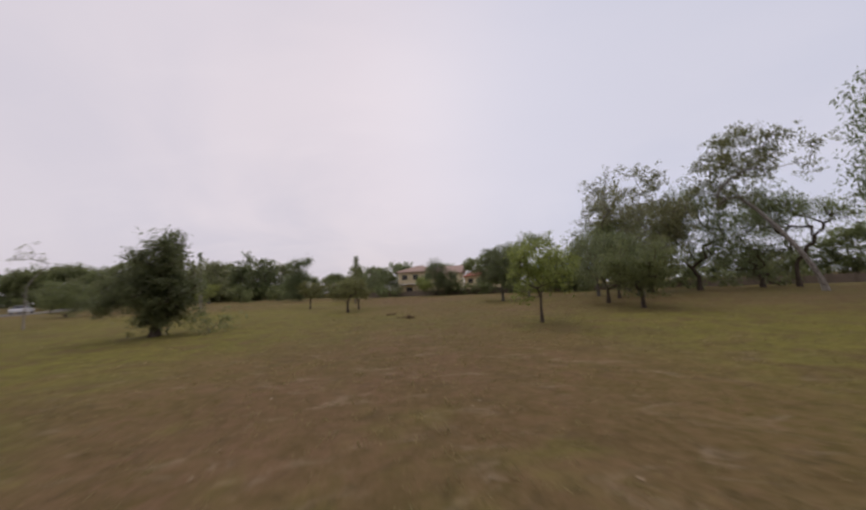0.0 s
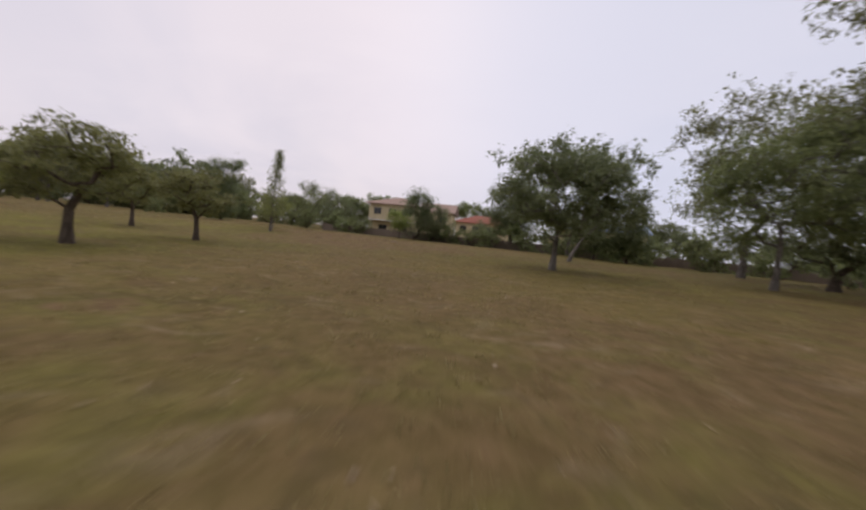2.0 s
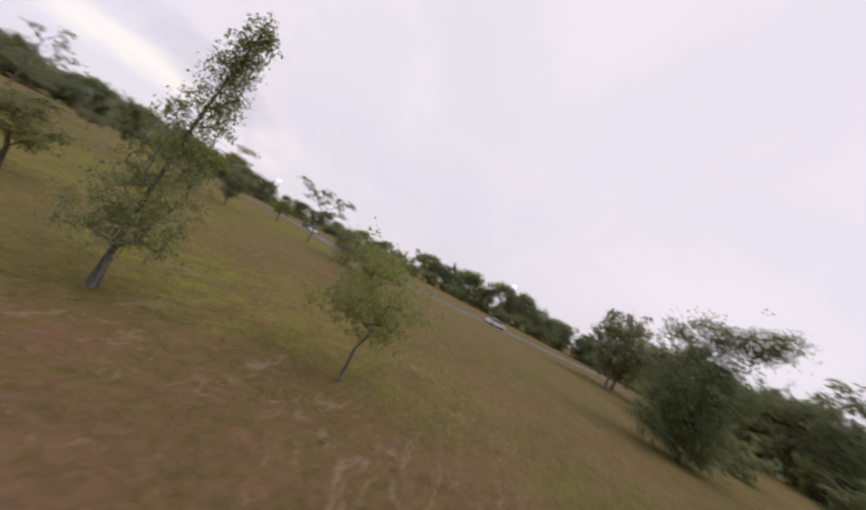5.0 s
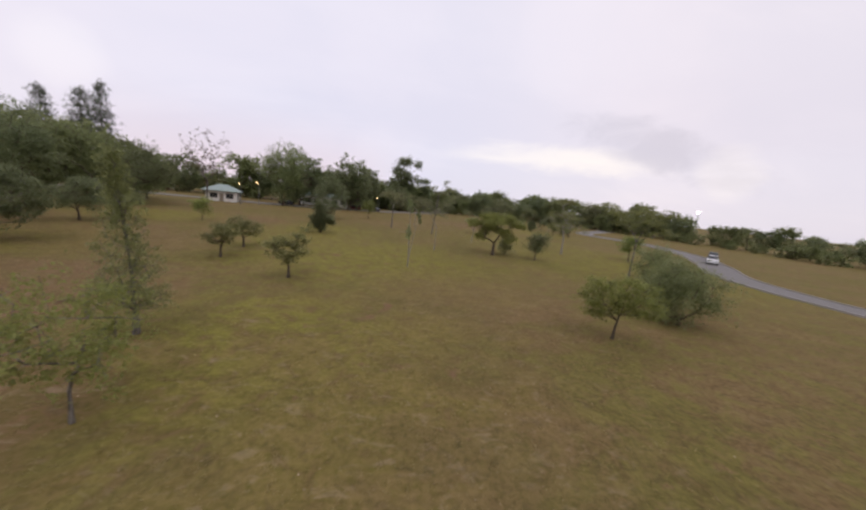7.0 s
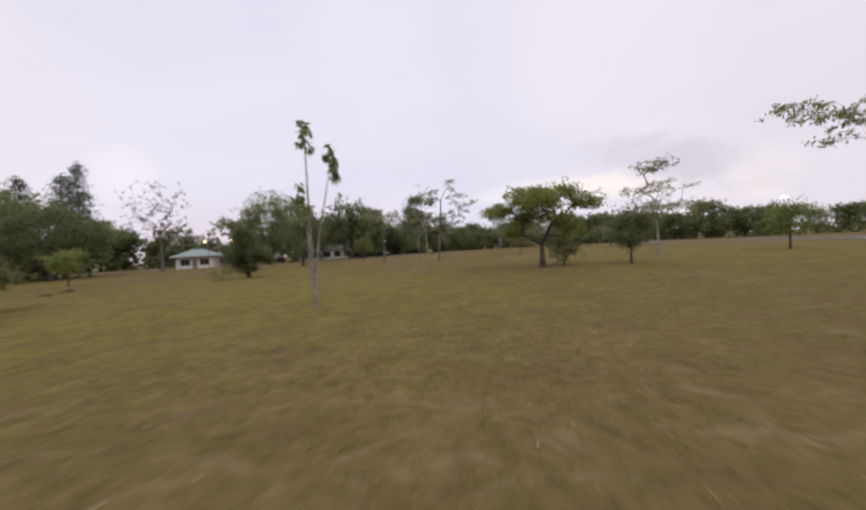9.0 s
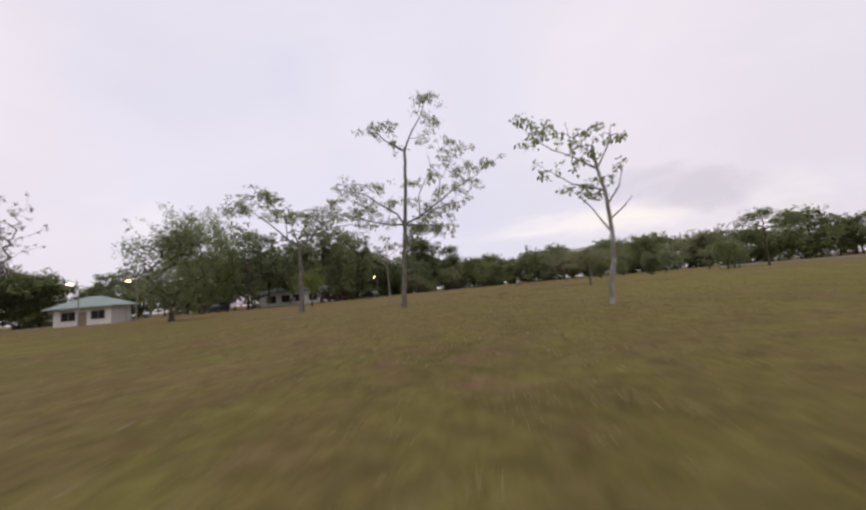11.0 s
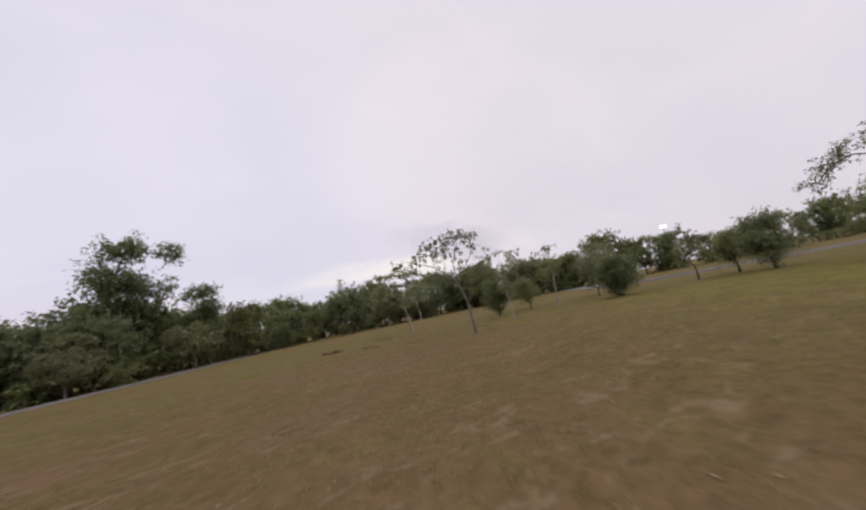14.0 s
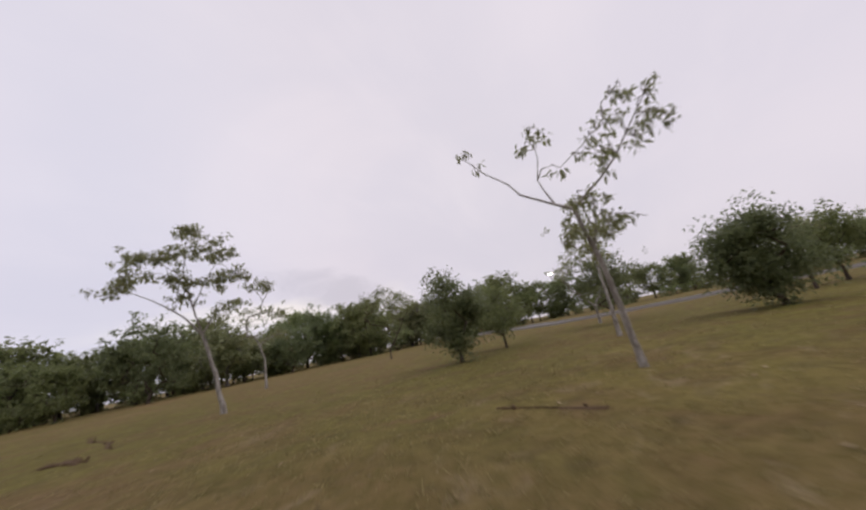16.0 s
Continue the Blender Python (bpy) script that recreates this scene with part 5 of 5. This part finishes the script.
def yellow_house(m):
    root = thing("house", "yellow-walled house with a low blue sheet roof", "house", m)
    part("wall", block("wall", (0, 3, -0.3, 13, 10, 4.4), M_YELLOW), root)
    v, f = hip(0, 3, 13, 10, 4.45, 1.5, gable=True)
    tiled("roof", v, f, M_BLUE, root, "blue sheet-metal roof")
    part("yard_wall", block("yard_wall", (-1.5, 0, -0.3, 12, 0.22, 2.4), M_YELLOW), root, "yellow garden wall")
    for x in (-0.6, 1.2, 3.2):
        part("vent", block("vent", (x, -0.02, 1.5, x + 0.45, 0.012, 1.9), M_GLASS), root, "dark square opening")
    for x in (2.5, 6.0, 9.5):
        window(root, x, 2.6, 1.2, 1.1, 3.0)
    return root


yellow_house(pose(23.5, 72.5, gz(24, 72), 0, 0, -22))


def pavilion(m):
    root = thing("pavilion", "small white building with a grey-green hipped roof", "building", m)
    part("wall", block("wall", [(0, 0, -0.2, 7, 0.2, 2.8), (0, 4.8, -0.2, 7, 5, 2.8), (0, 0.2, -0.2, 0.2, 4.8, 2.8), (6.8, 0.2, -0.2, 7, 4.8, 2.8)], M_WHITE), root)
    v, f = hip(0, 0, 7, 5, 2.82, 1.6, 0.8)
    tiled("roof", v, f, M_SAGE, root, "grey-green sheet roof")
    for x in (1.6, 5.2):
        window(root, x, 0.9, 1.6, 1.2, 5.0, 1)
    part("door", block("door", (3.0, 5.0, -0.1, 3.9, 5.05, 2.05), M_FRAME), root)
    return root


hut = pavilion(pose(20, -37, gz(20, -37), 0, 0, 15))
tagged(hut, group="white buildings by the road")


def long_hall(m, length=16, h=3.2):
    root = thing("hall", "long white single-storey building with dark openings", "building", m)
    part("wall", block("wall", [(0, 0, -0.2, length, 6, h)], M_WHITE), root)
    v, f = hip(0, 0, length, 6, h + 0.02, 1.2, 0.7)
    tiled("roof", v, f, M_SAGE, root, "grey-green sheet roof")
    for k in range(int(length / 3)):
        window(root, 1.6 + 3 * k, 0.8, 1.7, 1.5, 6.0, 1)
    return root


long_hall(pose(-6, -66, gz(-6, -66), 0, 0, 12))


def palm(x, y, h):
    rnd = np.random.default_rng(9)
    root = thing("palm", "palm tree with drooping feathery fronds before a yellow house", "palm", pose(x, y, gz(x, y)))
    s = np.linspace(0, 1, 12)[:, None]
    part("trunk", stalk("trunk", np.array([0.5, 0.2, h]) * s ** np.array([1.5, 1.5, 1]) - np.array([0, 0, 0.1]), np.linspace(0.2, 0.12, 12), M_GREY, 8), root)
    for k in range(15):
        a, lift, L = k * 2.4, rnd.uniform(-0.1, 1.0), rnd.uniform(2.3, 3.0)
        d = np.array([math.cos(a), math.sin(a), 0])
        t = np.linspace(0, 1, 26)[:, None]
        rib = np.array([0.5, 0.2, h - 0.1]) + d * L * t * (1 - 0.15 * t) + np.array([0, 0, 1]) * (lift * t * L * 0.8 - (0.6 + 0.5 * lift) * t * t * L)
        side = np.array([-d[1], d[0], 0])
        v = []
        for q in (-1, 1):
            w = 0.55 * np.sin(np.pi * (0.12 + 0.86 * t))
            tip = rib + q * side * w + np.array([0, 0, -0.35]) * w + d * 0.2
            v.append(np.stack([rib - d * 0.02, rib + d * 0.03, tip + d * 0.012, tip], 1))
        part("frond", quads("frond", np.concatenate(v), M_MID), root)
    return root


palm(18.9, 58.6, 4.3)


# ---- parked cars ----
def car(m, paint_, label):
    root = thing("car", label, "car", m, "parked cars")
    prof = [(-2.1, 0.45), (-2.15, 0.8), (-1.95, 0.98), (-1.1, 1.05), (1.2, 0.98), (2.0, 0.85), (2.12, 0.6), (2.1, 0.35), (-2.1, 0.35)]
    v = [(x, -0.85, z) for x, z in prof] + [(x, 0.85, z) for x, z in prof]
    n = len(prof)
    f = [tuple(reversed(range(n))), tuple(range(n, 2 * n))] + [(i, (i + 1) % n, n + (i + 1) % n, n + i) for i in range(n)]
    body = part("body", mesh_of("body", v, f, paint_), root)
    cab = [(-1.75, 1.0), (-1.2, 1.47), (0.35, 1.5), (1.2, 1.0)]
    v = [(x, -0.78 + 0.14 * (z > 1.2), z) for x, z in cab] + [(x, 0.78 - 0.14 * (z > 1.2), z) for x, z in cab]
    f = [(3, 2, 1, 0), (4, 5, 6, 7), (0, 1, 5, 4), (1, 2, 6, 5), (2, 3, 7, 6), (3, 0, 4, 7)]
    part("glasshouse", mesh_of("glasshouse", v, f, M_GLASS), body, "dark tinted windows")
    part("roof", block("roof", (-1.2, -0.64, 1.47, 0.35, 0.64, 1.53), paint_, 0.02), body)
    bm = bmesh.new()
    rod(bm, (0, -0.1, 0), (0, 0.1, 0), 0.32, 0.32, 16)
    wheel = bm_mesh("wheel", bm, M_TYRE)
    bm = bmesh.new()
    rod(bm, (0, -0.105, 0), (0, 0.105, 0), 0.19, 0.19, 12)
    rim = bm_mesh("rim", bm, M_STEEL)
    for x in (-1.3, 1.3):
        for y in (-0.78, 0.78):
            w = part("wheel", wheel, root, at=pose(x, y, 0.32))
            part("rim", rim, w, "grey metal rim")
    for y in (-0.6, 0.6):
        part("headlight", block("headlight", (2.03, y - 0.16, 0.62, 2.1, y + 0.16, 0.74), M_GLASS), body)
    return root


for x, y, a, p, lab in [(9, -42.6, -22, M_CARD, "dark parked car on the roadside"), (-10.5, -51.6, -28, M_CARR, "dark red parked car on the roadside"), (-16.9, -56, -40, M_CARD, "dark parked car on the roadside"), (-89, 5, 42, M_CARD, "dark parked car on the park road"), (-81, 12, 42, M_CARW, "white parked car on the park road"), (-76, 62, 120, M_CARW, "white parked car on the park road")]:
    car(pose(x, y, gz(x, y) + 0.05, 0, 0, a), p, lab)


# ---- lamps ----
def street_lamp(x, y, h, lit, label, turn=0):
    root = thing("street_lamp", label, "street lamp", pose(x, y, gz(x, y), 0, 0, turn), "street lamps")
    bm = bmesh.new()
    rod(bm, (0, 0, -0.2), (0, 0, h), 0.09, 0.05, 10)
    part("pole", bm_mesh("pole", bm, M_STEEL), root)
    bm = bmesh.new()
    rod(bm, (0, 0, h - 0.05), (1.2, 0, h + 0.25), 0.035, 0.03, 8)
    part("arm", bm_mesh("arm", bm, M_STEEL), root)
    head = part("head", block("head", (1.0, -0.14, h + 0.2, 1.7, 0.14, h + 0.34), M_STEEL, 0.03), root)
    part("lens", block("lens", (1.05, -0.12, h + 0.12, 1.65, 0.12, h + 0.2), lit), head, "lit lamp glass")
    return root


street_lamp(14, -23, 5.2, M_ORANGE, "street lamp with a lit orange light", 100)
street_lamp(-18, -60, 4.6, M_ORANGE, "street lamp with a lit orange light", 70)
street_lamp(12, -29, 5.6, M_ORANGE, "street lamp with a lit orange light", 90)


def flood_mast(x, y, h):
    root = thing("floodlight_mast", "tall floodlight mast with lit white lamps", "floodlight", pose(x, y, gz(x, y), 0, 0, math.degrees(math.atan2(-20 - y, -40 - x))), "floodlight masts")
    bm = bmesh.new()
    rod(bm, (0, 0, -0.3), (0, 0, h), 0.16, 0.09, 10)
    part("pole", bm_mesh("pole", bm, M_STEEL), root)
    part("bar", block("bar", (-0.05, -0.6, h - 0.05, 0.05, 0.6, h + 0.05), M_STEEL), root)
    for y in (-0.4, 0, 0.4):
        w = part("lamp", block("lamp", (0.05, y - 0.16, h - 0.15, 0.25, y + 0.16, h + 0.15), M_STEEL, 0.03), root)
        part("glass", block("glass", (0.25, y - 0.14, h - 0.13, 0.28, y + 0.14, h + 0.13), M_LAMP), w, "lit white glass")
    return root


flood_mast(-152, -60, 12.6)
flood_mast(-200, 70, 20.0)

# ---- small things on the ground ----
plank = thing("plank", "weathered grey timber plank lying in the grass", "plank", pose(-0.9, 52.05, gz(-0.9, 52.05) + 0.02, 0, 2, 54), data=block("plank", (-0.40, -0.10, -0.01, 0.40, 0.10, 0.04), M_TIMBER, 0.008))


def lump(name, x, y, r, h, seed, label, cat, mat=M_SOIL):
    bm = bmesh.new()
    bmesh.ops.create_icosphere(bm, subdivisions=3, radius=1)
    for v in bm.verts:
        n = noise.fractal(v.co * 2.6 + Vector((seed * 3.1, seed, 0)), 0.8, 2.0, 4)
        v.co = Vector((v.co.x * r * (1 + 0.7 * n), v.co.y * r * (1 + 0.7 * n), (v.co.z * h) * (1 + 0.9 * n)))
    me = bm_mesh(name, bm, mat)
    me.polygons.foreach_set("use_smooth", [True] * len(me.polygons))
    return thing(name, label, cat, pose(x, y, gz(x, y) - 0.1 * h, 0, 0, seed * 47), data=me)


for k, (x, y, r, h) in enumerate([(-1.22, 18.95, 0.17, 0.12), (-1.02, 19.15, 0.11, 0.08), (-1.55, 19.35, 0.13, 0.05), (-1.85, 19.4, 0.09, 0.06), (-1.2, 19.6, 0.09, 0.05), (-2.65, 21.8, 0.2, 0.07), (-2.4, 21.95, 0.12, 0.05), (-47.6, -43.1, 0.4, 0.16), (-47.1, -43.6, 0.28, 0.12)]):
    lump("earth_clod", x, y, r, h, k + 1, "lump of dark broken earth on the grass", "earth clod")
lump("stone", -1.7, 51.75, 0.07, 0.08, 9, "small brown stone lying in the grass", "stone")


def hole(x, y, rx, ry, turn, seed, n=46):
    """A torn patch of bare earth with a ragged rim of clods."""
    rnd = random.Random(seed)
    root = thing("earth_hole", "shallow hole of torn bare earth in the grass", "hole", pose(x, y, 0, 0, 0, turn))
    v, f, rings = [], [], 7
    for i in range(rings + 1):
        s = i / rings
        for j in range(28):
            a = j * 2 * math.pi / 28
            w = 1 + 0.2 * math.sin(3 * a + seed) + 0.14 * math.sin(7 * a + 2 * seed) + 0.07 * math.sin(12 * a + seed)
            px, py = rx * s * w * math.cos(a), ry * s * w * math.sin(a)
            q = pose(x, y, 0, 0, 0, turn) @ Vector((px, py, 0))
            v.append((px, py, gz(q.x, q.y) + 0.045 + (0.018 * math.sin(9 * a + seed) + 0.012 * math.sin(23 * a) if 0.6 < s < 1 else 0) - (0.09 if i == rings else 0)))
    for i in range(rings):
        f += [(i * 28 + j, i * 28 + (j + 1) % 28, (i + 1) * 28 + (j + 1) % 28, (i + 1) * 28 + j) for j in range(28)]
    part("floor", mesh_of("floor", v, f, M_SOIL, True), root)
    bm = bmesh.new()
    for k in range(n):
        a = rnd.uniform(0, 6.28)
        s = rnd.uniform(0.55, 1.3)
        px, py = rx * s * math.cos(a), ry * s * math.sin(a)
        q = pose(x, y, 0, 0, 0, turn) @ Vector((px, py, 0))
        r = rnd.uniform(0.012, 0.045)
        bmesh.ops.create_icosphere(bm, subdivisions=1, radius=r, matrix=Matrix.LocRotScale((px, py, gz(q.x, q.y) + r * 0.5), Euler((a, s, k)), (1, rnd.uniform(0.6, 1.3), 0.7)))
    tagged(part("clods", bm_mesh("clods", bm, M_SOIL), root), "loose clods of earth round a hole", kind="stuff")
    return root


hole(-43.4, -9.5, 1.15, 1.1, 20, 1)
hole(-39.3, -5.5, 1.35, 1.15, 150, 2)
hole(-36.1, -5.5, 0.5, 0.12, 140, 13, 20)
hole(-33.6, -16.8, 0.7, 0.1, 160, 15, 24)
hole(-6.3, 46.6, 0.35, 0.2, 80, 16, 18)
hole(-49.2, -40.3, 0.8, 0.2, 105, 17, 24)
hole(-11.3, 59.8, 0.8, 0.3, 100, 3)
hole(-44.9, -13.1, 1.0, 0.35, 143, 4)
hole(-6.1, 56.6, 0.9, 0.3, 92, 6)
hole(-32.0, -17.6, 0.6, 0.12, 150, 8)
hole(-52.6, -45.7, 0.9, 0.2, 100, 9)


def rut(points, wide, seed):
    """A long thin line of turned earth with loose clods along it."""
    rnd = random.Random(seed)
    root = thing("rut", "long thin rut of turned earth in the grass", "rut", pose(*points[0], 0))
    ox, oy = points[0]
    line = []
    for a, b in zip(points, points[1:]):
        a, b = Vector(a), Vector(b)
        n = max(2, int((b - a).length / 0.12))
        line += [a.lerp(b, i / n) for i in range(n)]
    v, f = [], []
    bm = bmesh.new()
    for i, p in enumerate(line):
        d = (line[min(i + 1, len(line) - 1)] - line[max(i - 1, 0)]).normalized()
        s = Vector((d.y, -d.x))
        p = p + s * 0.10 * math.sin(i * 0.21 + seed)
        fade = min(1.0, 0.25 + 0.1 * min(i, len(line) - i))
        w = wide * fade * max(0.03, 0.5 + 1.5 * noise.noise(Vector((i * 0.22, seed * 5.3, 0))) + 0.5 * noise.noise(Vector((i * 0.9, seed, 4))))
        for e, z in ((-1.3, -0.04), (-0.7, 0.012), (-0.2, 0.004), (0.3, 0.006), (0.8, 0.015), (1.4, -0.04)):
            q = p + s * e * w * rnd.uniform(0.55, 1.4)
            v.append((q.x - ox, q.y - oy, gz(q.x, q.y) + z * rnd.uniform(0.6, 1.3) + 0.004))
        if i:
            k = 6 * i
            f += [(k - 6 + j, k - 5 + j, k + 1 + j, k + j) for j in range(5)]
        for _ in range(rnd.choice((0, 0, 0, 1))):
            q, r = p + s * rnd.choice((-1, 1)) * w * rnd.uniform(0.5, 1.6), rnd.uniform(0.015, 0.05)
            bmesh.ops.create_icosphere(bm, subdivisions=1, radius=r, matrix=Matrix.LocRotScale((q.x - ox, q.y - oy, gz(q.x, q.y) + r * 0.4), Euler((i, r, 0)), (1, rnd.uniform(0.6, 1.3), 0.7)))
    part("furrow", mesh_of("furrow", v, f, M_SOIL, True), root)
    tagged(part("clods", bm_mesh("clods", bm, M_SOIL), root), "loose clods of earth round a hole", kind="stuff")
    return root


rut([(-33.55, -2.6), (-33.8, -0.8), (-34.7, 2.2), (-35.5, 3.7), (-36.5, 4.9)], 0.07, 2)
rut([(-36.2, 1.5), (-36.8, 2.1), (-37.4, 2.8), (-38.2, 3.6)], 0.09, 3)
rut([(-35.0, -2.5), (-36.0, -1.4), (-36.6, -0.6)], 0.05, 9)
rut([(-26.2, -0.3), (-27.8, -0.5), (-29.4, -1.3)], 0.09, 4)
rut([(-30.4, 0.6), (-30.8, 0.2)], 0.08, 5)
rut([(-46.3, -5.9), (-46.7, -4.2), (-47.0, -2.3)], 0.09, 6)
rut([(-38.2, -12.5), (-39.2, -13.4), (-40.1, -14.3)], 0.08, 7)
rut([(-55.3, -36.2), (-55.15, -35.5), (-55.0, -34.7)], 0.16, 8)
rut([(-53.6, -46.2), (-53.9, -49.5), (-54.1, -53.0)], 0.1, 10)


def fallen_branch(x, y, turn, L, label):
    """A bare crooked branch lying on the grass, with side twigs."""
    rnd = np.random.default_rng(int(L * 10))
    t = np.linspace(-0.5, 0.5, 9)
    nodes = np.stack([t * L, 0.08 * np.sin(5 * t) + rnd.normal(0, 0.02, 9), 0.04 + 0.02 * np.cos(9 * t)], -1)
    root = thing("fallen_branch", label, "branch", pose(x, y, gz(x, y), 0, 0, turn))
    par, rad = list(range(-1, 8)), list(np.linspace(0.035, 0.015, 9))
    nodes = list(nodes)
    for k in (3, 5, 6):
        nodes.append(nodes[k] + np.array([0.22, rnd.choice((-1, 1)) * 0.2, 0.05]))
        par.append(k)
        rad.append(0.01)
    part("wood", tubes("wood", np.array(nodes), np.array(par), np.array(rad), M_PALE), root)
    return root


fallen_branch(-24.8, 4.5, 148, 2.6, "pale bare branch lying on the dry grass")

# ---- grass, fallen leaves and bare scuffs along the way ----
rng = np.random.default_rng(5)
legs = np.array([(0, -3), (0, 12), (2, 26), (2, 38), (-2, 50), (-9, 61), (-17, 65), (-21, 58), (-24, 48), (-28, 36), (-30, 24), (-32, 10), (-34.9, -1.2), (-39.7, -14.2), (-44.4, -24.7), (-50.9, -34.3), (-55.5, -39.6)], float)


def along(n, wide):
    k = rng.integers(0, len(legs) - 1, n)
    s = rng.uniform(0, 1, n)[:, None]
    p = legs[k] * (1 - s) + legs[k + 1] * s
    return p + rng.normal(size=(n, 2)) * wide


def blades(n, wide, lo, hi, width):
    p = along(n // 7, wide)
    p = np.repeat(p, 7, axis=0) + rng.normal(size=(len(p) * 7, 2)) * 0.05
    m = len(p)
    z = relief(p[:, 0], p[:, 1])
    a = rng.uniform(0, 2 * np.pi, m)
    h = rng.uniform(lo, hi, m) * 0.7
    side = np.stack([np.cos(a), np.sin(a), 0 * a], -1) * width
    base = np.column_stack([p, z - 0.01])
    tip = base + np.column_stack([rng.normal(0, 0.6, (m, 2)) * h[:, None], h])
    midp = base * 0.45 + tip * 0.55 + np.array([0, 0, 0.01])
    return np.stack([base - side, base + side, midp + side * 0.7, tip], 1)


thing("grass", "short dry grass tufts over the field", "grass", kind="stuff", data=quads("grass", np.concatenate([blades(100000, 3.5, 0.02, 0.07, 0.006), blades(60000, 7.0, 0.02, 0.08, 0.009), blades(42000, 5.0, 0.05, 0.13, 0.008)]), M_GRASS))
p = along(2600, 5.0)
c = np.column_stack([p, relief(p[:, 0], p[:, 1]) + 0.015])
a = rng.uniform(0, 2 * np.pi, len(p))
u = np.column_stack([np.cos(a), np.sin(a), rng.normal(0, 0.25, len(p))]) * rng.uniform(0.012, 0.04, len(p))[:, None]
w = np.column_stack([-np.sin(a), np.cos(a), rng.normal(0, 0.3, len(p))]) * rng.uniform(0.008, 0.022, len(p))[:, None]
thing("fallen_leaves", "scattered pale dry leaves on the grass", "leaves", kind="stuff", data=quads("fallen_leaves", np.stack([c - u, c + w, c + u, c - w], 1), M_LITTER))
